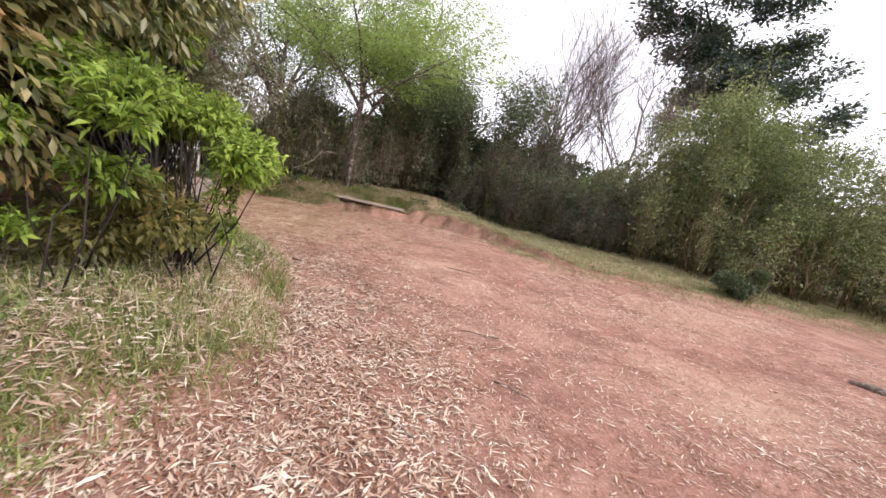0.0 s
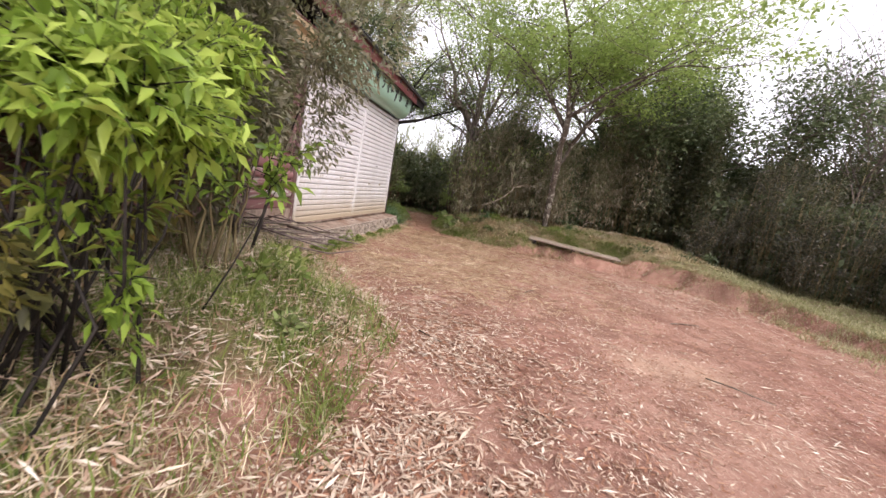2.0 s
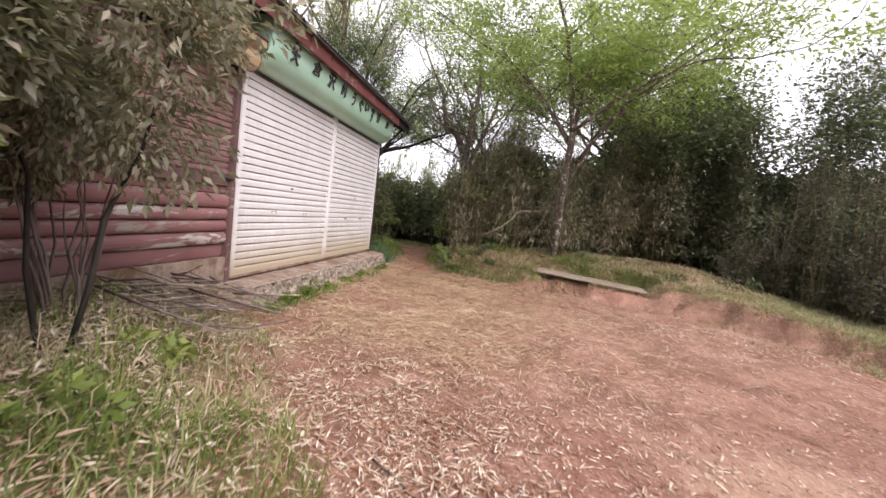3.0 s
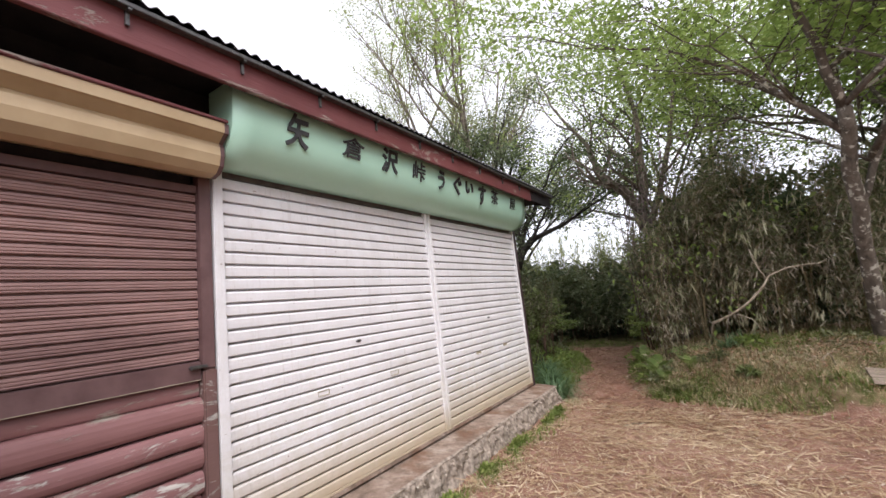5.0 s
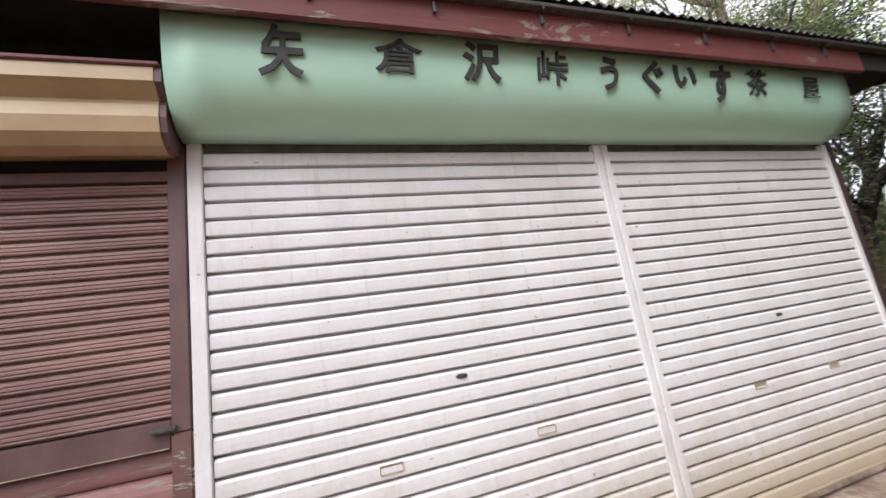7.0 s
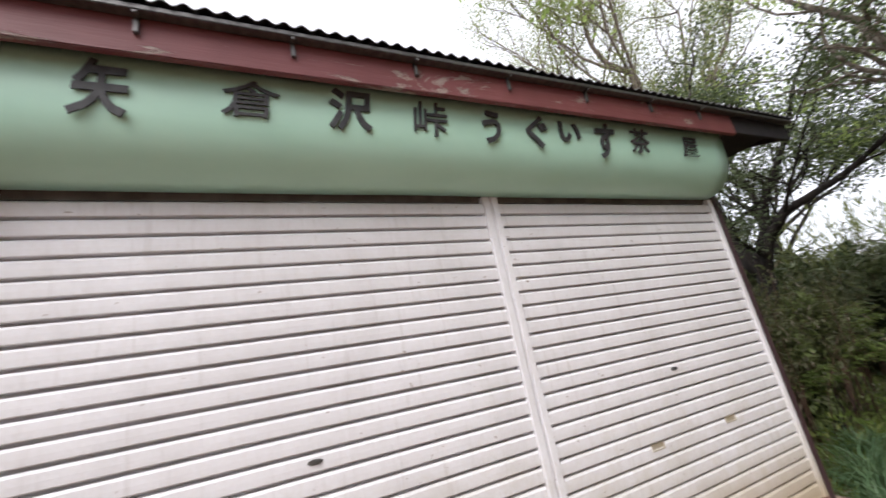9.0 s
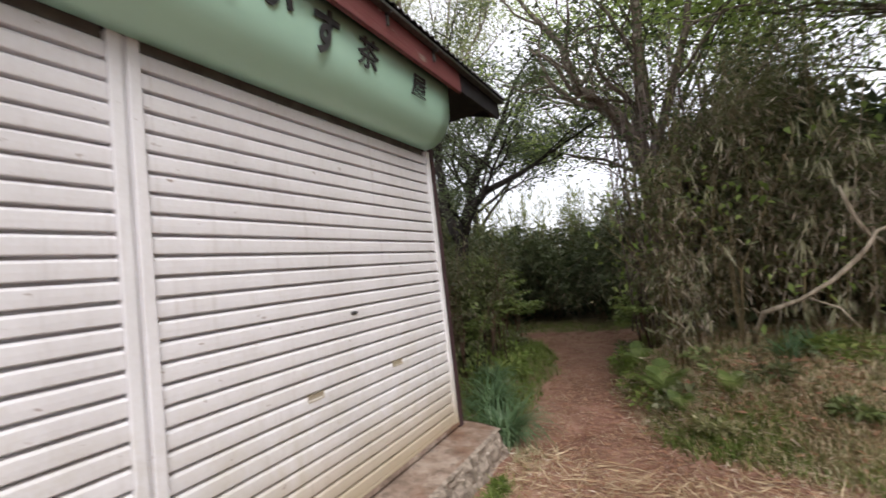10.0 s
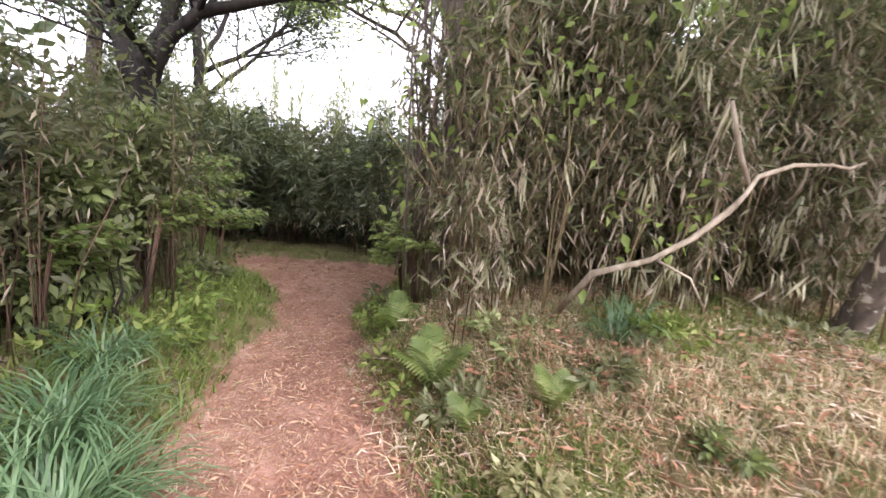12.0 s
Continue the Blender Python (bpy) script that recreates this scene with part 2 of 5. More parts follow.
M_GREYLEAF = leaf_material("greyish_evergreen_leaf", [(0.15, (0.085, 0.08, 0.055)), (0.5, (0.21, 0.19, 0.135)), (0.85, (0.42, 0.38, 0.29))], 0.45, 0.35)
M_SPRING = leaf_material("spring_tree_leaf", [(0.15, (0.12, 0.2, 0.045)), (0.5, (0.24, 0.35, 0.085)), (0.85, (0.42, 0.53, 0.18))], 0.5, 0.65)
M_PALELEAF = leaf_material("pale_bud_leaf", [(0.15, (0.16, 0.2, 0.06)), (0.5, (0.27, 0.31, 0.12)), (0.85, (0.42, 0.44, 0.22))], 0.6, 0.5)
M_DARKLEAF = leaf_material("dark_tree_leaf", [(0.15, (0.045, 0.062, 0.032)), (0.5, (0.09, 0.122, 0.058)), (0.85, (0.17, 0.205, 0.105))], 0.5, 0.3, 0.35, None, 0.12)
M_CONIFER = leaf_material("blue_green_needle", [(0.15, (0.02, 0.04, 0.035)), (0.5, (0.045, 0.075, 0.065)), (0.85, (0.085, 0.125, 0.11))], 0.6, 0.15)
M_BAMBOO = leaf_material("bamboo_grass_leaf", [(0.1, (0.05, 0.058, 0.025)), (0.42, (0.13, 0.145, 0.07)), (0.72, (0.24, 0.245, 0.14)), (0.95, (0.52, 0.49, 0.37))], 0.5, 0.42, 0.35, None, 0.3)
M_SASA = leaf_material("dark_broad_bamboo_leaf", [(0.12, (0.04, 0.055, 0.026)), (0.5, (0.12, 0.15, 0.075)), (0.78, (0.25, 0.28, 0.17)), (0.97, (0.5, 0.5, 0.38))], 0.38, 0.25, 0.5)
M_UNDER = leaf_material("brownish_undergrowth_leaf", [(0.12, (0.045, 0.045, 0.025)), (0.45, (0.1, 0.105, 0.055)), (0.75, (0.18, 0.19, 0.09)), (0.95, (0.3, 0.26, 0.17))], 0.55, 0.3)
# Purplish leaf, darker than M_GLOOM: the bend hedge's shade is in the colour.
M_PURPLE = leaf_material("shade_darkened_purplish_leaf", [(0.12, (0.02, 0.018, 0.017)), (0.5, (0.048, 0.043, 0.04)), (0.75, (0.08, 0.078, 0.058)), (0.95, (0.17, 0.13, 0.115))], 0.55, 0.2)
M_TUFT = leaf_material("bleached_hanging_leaf", [(0.1, (0.2, 0.18, 0.1)), (0.5, (0.4, 0.38, 0.25)), (0.9, (0.7, 0.67, 0.5))], 0.6, 0.3)
M_STEMS = bark_material("reddish_dead_stem", (0.06, 0.035, 0.025), (0.2, 0.125, 0.09), None, 6.0)
M_DRYLEAF = leaf_material("withered_bamboo_leaf", [(0.1, (0.1, 0.075, 0.045)), (0.5, (0.23, 0.18, 0.125)), (0.9, (0.52, 0.45, 0.36))], 0.7, 0.25)
M_LITTER = leaf_material("fallen_bamboo_leaf", [(0.1, (0.24, 0.14, 0.095)), (0.4, (0.46, 0.32, 0.235)), (0.65, (0.64, 0.53, 0.42)), (0.95, (0.85, 0.79, 0.69))], 0.75, 0.1)
M_REDLITTER = leaf_material("brown_leaf_bits", [(0.1, (0.15, 0.06, 0.035)), (0.5, (0.30, 0.14, 0.085)), (0.9, (0.50, 0.30, 0.20))], 0.8, 0.1)
M_STRAW = leaf_material("golden_straw", [(0.1, (0.22, 0.125, 0.07)), (0.45, (0.45, 0.31, 0.185)), (0.9, (0.8, 0.66, 0.47))], 0.7, 0.15)
# Hedge leaf colours lowered to carry the shade deep in the hedges.
M_GLOOM = leaf_material("shade_darkened_hedge_leaf", [(0.12, (0.03, 0.032, 0.02)), (0.5, (0.068, 0.074, 0.045)), (0.75, (0.115, 0.125, 0.066)), (0.95, (0.22, 0.2, 0.13))], 0.55, 0.2)
M_OLIVE = leaf_material("olive_hedge_leaf", [(0.12, (0.06, 0.075, 0.035)), (0.45, (0.15, 0.18, 0.075)), (0.7, (0.23, 0.29, 0.1)), (0.95, (0.4, 0.43, 0.2))], 0.55, 0.3)
M_GRASS = leaf_material("meadow_grass", [(0.1, (0.12, 0.13, 0.045)), (0.5, (0.29, 0.275, 0.135)), (0.9, (0.6, 0.54, 0.36))], 0.6, 0.35)
M_GRASS_FRESH = leaf_material("fresh_grass", [(0.1, (0.07, 0.115, 0.025)), (0.5, (0.15, 0.21, 0.045)), (0.9, (0.36, 0.38, 0.13))], 0.6, 0.4)
M_FERN = leaf_material("light_fern_leaf", [(0.1, (0.075, 0.12, 0.03)), (0.5, (0.15, 0.21, 0.06)), (0.9, (0.28, 0.34, 0.12))], 0.5, 0.45)
M_BLUEBLADE = leaf_material("blue_green_blade", [(0.1, (0.04, 0.085, 0.04)), (0.5, (0.09, 0.165, 0.08)), (0.9, (0.22, 0.32, 0.17))], 0.4, 0.3)


# ---- mesh helpers ----
def mesh_object(name, verts, faces, material, parent=None, label="", smooth=False):
    me = bpy.data.meshes.new(name)
    me.from_pydata([tuple(v) for v in verts], [], [tuple(f) for f in faces])
    me.materials.append(material)
    if smooth:
        me.polygons.foreach_set("use_smooth", [True] * len(me.polygons))
    me.update()
    ob = new(name, me)
    if parent is not None:
        ob.parent = parent
    if label:
        ob["label"] = label
    return ob


def part(name, bm, material, parent, label=""):
    me = bpy.data.meshes.new(name)
    bmesh.ops.recalc_face_normals(bm, faces=bm.faces)
    bm.to_mesh(me)
    bm.free()
    me.materials.append(material)
    ob = new(name, me)
    ob.parent = parent
    if label:
        ob["label"] = label
    return ob


def thing(name, label, category, at=(0, 0, 0), group="", kind=""):
    ob = new(name)
    ob.location = at
    return tagged(ob, label, category, group, kind)


def box_bm(x0, x1, y0, y1, z0, z1, bevel=0.0):
    bm = bmesh.new()
    bmesh.ops.create_cube(bm, size=1.0)
    bmesh.ops.scale(bm, vec=(x1 - x0, y1 - y0, z1 - z0), verts=bm.verts)
    bmesh.ops.translate(bm, vec=((x0 + x1) / 2, (y0 + y1) / 2, (z0 + z1) / 2), verts=bm.verts)
    if bevel:
        bmesh.ops.bevel(bm, geom=bm.edges[:], offset=bevel, segments=2, affect="EDGES")
    return bm


def extrude_y(profile, y0, y1):
    """A closed outline of (x, z) drawn out along y, with its ends."""
    n = len(profile)
    verts = [(x, y0, z) for x, z in profile] + [(x, y1, z) for x, z in profile]
    faces = [(i, (i + 1) % n, n + (i + 1) % n, n + i) for i in range(n)]
    faces += [tuple(range(n))[::-1], tuple(range(n, 2 * n))]
    bm = bmesh.new()
    vs = [bm.verts.new(v) for v in verts]
    for f in faces:
        bm.faces.new([vs[i] for i in f])
    return bm


def sheet(outline, thick):
    """A bent sheet's outline closed at a thickness behind it."""
    pts = [Vector((x, z)) for x, z in outline]
    back = []
    for i, p in enumerate(pts):
        d = (pts[min(i + 1, len(pts) - 1)] - pts[max(i - 1, 0)]).normalized()
        back.append(p + Vector((-d.y, d.x)) * thick)
    return [tuple(p) for p in pts] + [tuple(p) for p in reversed(back)]


def tubes(lines, sides=6):
    """Tapered round limbs: each line is a list of (point, radius)."""
    verts, faces = [], []
    for line in lines:
        base = len(verts)
        n = len(line)
        for i, (p, r) in enumerate(line):
            d = (Vector(line[min(i + 1, n - 1)][0]) - Vector(line[max(i - 1, 0)][0]))
            d = d.normalized() if d.length > 1e-6 else Vector((0, 0, 1))
            side = d.cross(Vector((0.31, 0.95, 0.05)))
            side = side.normalized() if side.length > 0.05 else Vector((1, 0, 0))
            up = side.cross(d)
            for k in range(sides):
                a = 2 * math.pi * k / sides
                verts.append(Vector(p) + (side * math.cos(a) + up * math.sin(a)) * r)
        for i in range(n - 1):
            for k in range(sides):
                a, b = base + i * sides + k, base + i * sides + (k + 1) % sides
                faces.append((a, b, b + sides, a + sides))
        faces.append(tuple(base + k for k in range(sides))[::-1])
        faces.append(tuple(base + (n - 1) * sides + k for k in range(sides)))
    return verts, faces


def limb_object(name, lines, material, parent=None, sides=6, label=""):
    v, f = tubes(lines, sides)
    return mesh_object(name, v, f, material, parent, label, True)


def unit(v):
    return v / np.maximum(np.linalg.norm(v, axis=1, keepdims=True), 1e-6)


def leaves(name, base, along, length, width, material, parent=None, rng=None, fold=0.25, sag=0.25, label=""):
    """One mesh of many pointed leaves, folded on the midrib and bent at the middle: arrays of roots and directions."""
    rng = rng or np.random.default_rng(1)
    n = len(base)
    along = unit(np.asarray(along, float))
    length = np.broadcast_to(np.asarray(length, float), (n,))[:, None]
    width = np.broadcast_to(np.asarray(width, float), (n,))[:, None]
    ref = unit(rng.normal(size=(n, 3)) * 0.55 + np.array([0, 0, 1.0]))
    side = unit(np.cross(along, ref))
    up = np.cross(side, along)
    mid = base + along * length * 0.45
    lift = up * width * fold
    tip = base + along * length - np.array([0, 0, 1.0]) * length * sag
    verts = np.stack([base, mid + side * width * 0.5 + lift, tip, mid - side * width * 0.5 + lift, mid + up * width * 0.0 - np.array([0, 0, 1.0]) * length * sag * 0.15], axis=1).reshape(-1, 3)
    quad = np.array([[0, 1, 4], [1, 2, 4], [0, 4, 3], [4, 2, 3]])
    faces = (np.arange(n)[:, None, None] * 5 + quad[None]).reshape(-1, 3)
    return raw_mesh(name, verts, faces, material, parent, label)


def blades(name, base, along, length, width, material, parent=None, rng=None, bend=0.5, label=""):
    """One mesh of many grass blades: each a bent strip of two quads and a point."""
    rng = rng or np.random.default_rng(1)
    n = len(base)
    along = unit(np.asarray(along, float))
    length = np.broadcast_to(np.asarray(length, float), (n,))[:, None]
    width = np.broadcast_to(np.asarray(width, float), (n,))[:, None]
    flat = along.copy()
    flat[:, 2] = 0
    flat = unit(flat + rng.normal(size=(n, 3)) * np.array([0.2, 0.2, 0]))
    side = np.stack([-flat[:, 1], flat[:, 0], np.zeros(n)], axis=1)
    p1 = base + along * length * 0.5
    d2 = unit(along + flat * bend - np.array([0, 0, 1.0]) * bend * 0.6)
    p2 = p1 + d2 * length * 0.5
    w = side * width * 0.5
    verts = np.stack([base - w, base + w, p1 + w * 0.8, p1 - w * 0.8, p2], axis=1).reshape(-1, 3)
    tri = np.array([[0, 1, 2], [0, 2, 3], [3, 2, 4]])
    faces = (np.arange(n)[:, None, None] * 5 + tri[None]).reshape(-1, 3)
    return raw_mesh(name, verts, faces, material, parent, label)


def raw_mesh(name, verts, faces, material, parent=None, label=""):
    me = bpy.data.meshes.new(name)
    me.vertices.add(len(verts))
    me.vertices.foreach_set("co", np.ascontiguousarray(verts, dtype=np.float32).ravel())
    me.loops.add(faces.size)
    me.loops.foreach_set("vertex_index", np.ascontiguousarray(faces, dtype=np.int32).ravel())
    me.polygons.add(len(faces))
    me.polygons.foreach_set("loop_start", np.arange(0, faces.size, faces.shape[1], dtype=np.int32))
    me.polygons.foreach_set("loop_total", np.full(len(faces), faces.shape[1], dtype=np.int32))
    me.update(calc_edges=True)
    me.materials.append(material)
    ob = new(name, me)
    if parent is not None:
        ob.parent = parent
    if label:
        ob["label"] = label
    return ob


# ---- the lie of the land ----
BANK = [(-0.3, 20.5), (-0.75, 19.0), (-1.15, 17.5), (-1.42, 16.2), (-1.18, 15.0), (-0.78, 14.1), (-0.4, 13.55), (0.4, 13.3), (1.5, 13.1), (3.9, 12.9), (5.4, 11.7), (6.1, 9.6), (6.7, 8.1), (8.4, 7.2), (12, 5.4), (22, 0)]
LEFT = [(-3.0, -1.0), (-1.0, 1.2), (0.0, 2.6), (0.45, 3.8), (0.4, 5.5), (0.1, 6.5), (-0.6, 7.4), (-1.5, 8.2), (-2.3, 9.0), (-3.0, 14.0)]
WEST = [(-1.95, 13.25), (-1.85, 13.9), (-2.0, 14.6), (-2.15, 15.3), (-2.2, 16.2), (-2.7, 17.4), (-3.8, 18.8)]


def side_of(x, y, line):
    """Signed distance from a line, positive to its left."""
    best = np.full(np.shape(x), 1e9)
    sign = np.ones(np.shape(x))
    for (ax, ay), (bx, by) in zip(line, line[1:]):
        dx, dy = bx - ax, by - ay
        t = np.clip(((x - ax) * dx + (y - ay) * dy) / (dx * dx + dy * dy), 0, 1)
        d = np.hypot(x - ax - t * dx, y - ay - t * dy)
        s = np.where(dx * (y - ay) - dy * (x - ax) >= 0, 1.0, -1.0)
        near = d < best
        best = np.where(near, d, best)
        sign = np.where(near, s, sign)
    return best * sign


def ease(t):
    t = np.clip(t, 0, 1)
    return t * t * (3 - 2 * t)


def cells(x, y, scale, seed):
    """Smooth random values from 0 to 1 on a square lattice."""
    x, y = np.asarray(x, float) * scale + 37.0 * seed, np.asarray(y, float) * scale + 11.0 * seed
    i, j = np.floor(x), np.floor(y)
    u, v = ease(x - i), ease(y - j)

    def h(a, c):
        q = np.sin(a * 127.1 + c * 311.7 + seed * 74.7) * 43758.5453
        return q - np.floor(q)

    return (h(i, j) * (1 - u) + h(i + 1, j) * u) * (1 - v) + (h(i, j + 1) * (1 - u) + h(i + 1, j + 1) * u) * v


def bumps(x, y):
    return 0.018 * np.sin(x * 2.3 + 1.7 * np.sin(y * 1.1)) * np.sin(y * 1.9 + 0.6 * x) + 0.008 * np.sin(x * 7.1 + y * 3.3) * np.sin(y * 6.3 - x * 2.2)


def land(x, y):
    """Height of the ground and how far it is grown over (0 bare earth, 1 grass and soil)."""
    x, y = np.asarray(x, float), np.asarray(y, float)
    wob = 0.5 * (cells(x, y, 1.3, 3) - 0.5) + 0.25 * (cells(x, y, 3.7, 5) - 0.5)
    b = side_of(x, y, BANK) + wob
    l = side_of(x, y, LEFT) + wob
    w = side_of(x, y, WEST) + wob
    low = 1 - 0.75 * ease((x - 5.0) / 2.5)
    z = 0.12 + bumps(x, y) + 0.03 * (cells(x, y, 1.7, 8) - 0.5) + 0.022 * (cells(x, y, 5.5, 9) - 0.5)
    up = (0.36 * low * ease((b + 0.03) / (0.26 + 0.6 * ease((1.5 - x) / 0.8))) + 0.16 * np.clip(b, 0, 2.4) * (0.35 + 0.65 * low))
    z = z + np.where(b > -0.1, up, 0)
    shelf = 0.44 - 0.056 * np.clip(x - 1.62, 0, 2.3) + 0.9 * np.clip(y - (13.86 - 0.12 * (x - 1.62)), 0, 2) + 0.9 * np.clip(1.55 - x, 0, 3) + 0.9 * np.clip(x - 3.9, 0, 3)
    z = np.where(y > 12.7, np.minimum(z, np.maximum(shelf, 0.29)), z)
    z = z + np.where((l > 0) & (y < 10), 0.5 * ease(l / 1.2) + 0.05 * np.clip(l - 1.2, 0, 3), 0)
    z = z + np.where((w > -0.1) & (y > 13.0), 0.3 * ease((w + 0.05) / 0.5), 0)
    z = z + (0.085 * ease((-0.9 - x) / 0.7)) * ((y > 8) & (y < 13.3))
    far = ease((y - 18.9) / 0.7)
    z = z + far * 0.1
    cover = np.maximum(ease((b + 0.02 - 0.24 * ease((x - 1.75) / 0.5) * ease((7 - x) / 1.0)) / 0.22), np.where(y < 10, ease((l - 0.25) / 0.7), 0))
    cover = np.maximum(cover, np.where(y > 13.0, ease((w + 0.1) / 0.3), 0))
    cover = np.maximum(cover, far)
    cover = np.maximum(cover, ease((-2.5 - x) / 0.4) * (y < 13.4))
    return z, cover


def ground_z(x, y):
    return float(land(np.array([x]), np.array([y]))[0][0])


def axis_steps(lo, hi, step, reach):
    fine = list(np.arange(lo, hi + 1e-6, step))
    out, d, p = [], step * 2, hi
    while p < reach:
        p += d
        d *= 1.5
        out.append(p)
    back, d, p = [], step * 2, lo
    while p > -reach:
        p -= d
        d *= 1.5
        back.append(p)
    return np.array(back[::-1] + fine + out)


gx, gy = axis_steps(-3.6, 9.5, 0.09, 900), axis_steps(-0.5, 20.5, 0.09, 900)
GX, GY = np.meshgrid(gx, gy)
GZ, GC = land(GX, GY)
calm = np.clip(1 - (np.hypot(GX, GY) - 60) / 60, 0, 1)
GZ = GZ * calm
nx, ny = len(gx), len(gy)
idx = np.arange(nx * ny).reshape(ny, nx)
quads = np.stack([idx[:-1, :-1], idx[:-1, 1:], idx[1:, 1:], idx[1:, :-1]], axis=-1).reshape(-1, 4)
ground = raw_mesh("ground", np.stack([GX, GY, GZ], axis=-1).reshape(-1, 3), quads, M_GROUND)
ground.data.polygons.foreach_set("use_smooth", [True] * len(ground.data.polygons))
att = ground.data.attributes.new("cover", "FLOAT", "POINT")
att.data.foreach_set("value", GC.astype(np.float32).ravel())
sand = np.zeros(GX.shape)
for px, py, wide, long, amount in ((4.5, 2.7, 1.6, 1.3, 0.62), (2.7, 6.9, 0.8, 0.6, 0.75), (7.0, 5.0, 2.2, 1.6, 0.6), (0.4, 9.6, 1.0, 2.2, 0.5)):
    sand = np.maximum(sand, amount * np.exp(-((GX - px) / wide) ** 2 - ((GY - py) / long) ** 2))
att = ground.data.attributes.new("sand", "FLOAT", "POINT")
att.data.foreach_set("value", sand.astype(np.float32).ravel())
tagged(ground, "trodden red earth clearing with grassy banks and a narrow path", "ground", kind="structure")

# ---- the tea house ----
FRONT = -2.05
house = thing("tea_house", "low wooden tea house with closed roller shutters and green sign canopy", "building", (-4.0, 9.0, 0.12))
HOME = Matrix.Translation((4.0, -9.0, -0.12))


def house_part(name, bm, material, label="", parent=None):
    ob = part(name, bm, material, parent or house, label)
    if parent is None:
        ob.data.transform(HOME)
    return ob


def wavy(bm, rng, amount, seed=0.0, scale=3.0):
    for v in bm.verts:
        v.co += Vector(noise.noise_vector(v.co * scale + Vector((seed, seed, seed)))) * amount


# walls
house_part("wall_side", box_bm(-6.3, -2.12, 12.9, 13.02, 0.3, 3.45), M_WALL, "red-brown boarded side wall")
house_part("wall_side", box_bm(-6.3, -2.12, 4.1, 4.22, 0.3, 3.45), M_WALL)
house_part("wall_back", box_bm(-6.42, -6.3, 4.1, 13.02, 0.3, 3.45), M_WALL)
house_part("lintel", box_bm(-2.25, -2.13, 4.1, 13.0, 2.765, 3.42), M_DARK, "near-black lintel boards above the shutters, eaves' shade in their colour")
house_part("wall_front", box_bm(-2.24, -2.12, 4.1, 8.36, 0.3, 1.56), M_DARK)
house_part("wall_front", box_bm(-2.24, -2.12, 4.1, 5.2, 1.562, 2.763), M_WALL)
# Near-black strip instead of the top slats, for the shutter box's shadow.
house_part("shadow_board", box_bm(-2.24, -2.128, 5.2, 8.36, 2.69, 2.763), M_DARK, "near-black board for the shadow under the shutter box")
house_part("floor_slab", box_bm(-6.3, -2.26, 4.22, 12.9, 0.25, 0.5), M_CONCRETE)
house_part("corner_post", box_bm(-2.14, -2.035, 13.004, 13.075, 0.42, 3.3, 0.006), M_CORNER, "dark purple-brown corner post")
house_part("door_post", box_bm(-2.13, -2.045, 8.372, 8.448, 0.3, 1.565, 0.008), M_POST, "flaking post between logs and shutter")

# half logs below the brown shutter
for z0, z1, mat, lab in ((1.415, 1.505, M_LOG, ""), (1.265, 1.412, M_LOG, ""), (1.14, 1.262, M_LOG_OLD, "split log with paint peeled to grey wood"), (1.02, 1.137, M_LOG, ""), (0.885, 1.017, M_LOG_OLD, "split log with paint peeled to grey wood"), (0.745, 0.882, M_LOG, "")):
    flat = z0 in (1.415, 0.745)
    prof = []
    for k in range(9):
        a = math.pi * (k / 8 - 0.5)
        prof.append((-2.12 + (0.022 if flat else 0.06) * (math.cos(a) ** 0.6 if k not in (0, 8) else 0.0), (z0 + z1) / 2 + (z1 - z0) / 2 * math.sin(a)))
    prof += [(-2.125, z1), (-2.125, z0)]
    bm = extrude_y(prof, 4.12, 8.368)
    bmesh.ops.remove_doubles(bm, verts=bm.verts, dist=0.0005)
    cuts = [e for e in bm.edges if abs(e.verts[0].co.y - e.verts[1].co.y) > 1]
    bmesh.ops.subdivide_edges(bm, edges=cuts, cuts=24)
    wavy(bm, None, 0.008, z0 * 10, 2.5)
    house_part("log", bm, mat, lab)
house_part("concrete_base", box_bm(-2.16, -2.055, 4.1, 8.44, 0.1, 0.742, 0.006), M_CONCRETE, "stained concrete footing")


# roller shutters
def shutter(name, label, y0, y1, z0, z1, pitch, outline, material, rail):
    """A closed shutter: the lintel piece above it with each slat under it."""
    L = y1 - y0
    head = house_part(name, box_bm(-2.13, -2.075, y0, y1, z1 + 0.001, z1 + 0.048), rail, label)
    bm = extrude_y(outline, y0, y1)
    bmesh.ops.translate(bm, vec=(0, 0, z0), verts=bm.verts)
    first = house_part("slat", bm, material, "", head)
    first.data.transform(HOME)
    n = int(round((z1 - z0) / pitch))
    for i in range(1, n):
        s = new("slat", first.data)
        s.parent = head
        s.location = (0, 0, i * pitch)
    return head


WHITE_SLAT = [(-2.070, 0.0), (-2.049, 0.0), (-2.0465, 0.004), (-2.0455, 0.030), (-2.0462, 0.0565), (-2.0475, 0.0585), (-2.0545, 0.0678), (-2.088, 0.0695), (-2.088, 0.0828), (-2.09, 0.0828), (-2.09, 0.0)]
BROWN_SLAT = [(-2.116, 0.0), (-2.116, 0.009), (-2.093, 0.0085), (-2.091, 0.013), (-2.095, 0.0175), (-2.095, 0.0195), (-2.0905, 0.023), (-2.0905, 0.031), (-2.095, 0.0345), (-2.095, 0.0365), (-2.091, 0.040), (-2.092, 0.051), (-2.114, 0.0597), (-2.119, 0.0597), (-2.119, 0.0)]
left_shutter = shutter("roller_shutter", "closed white roller shutter, muddy along the bottom", 8.517, 10.70, 0.538, 2.779, 0.083, WHITE_SLAT, M_WHITE, M_HEAD)
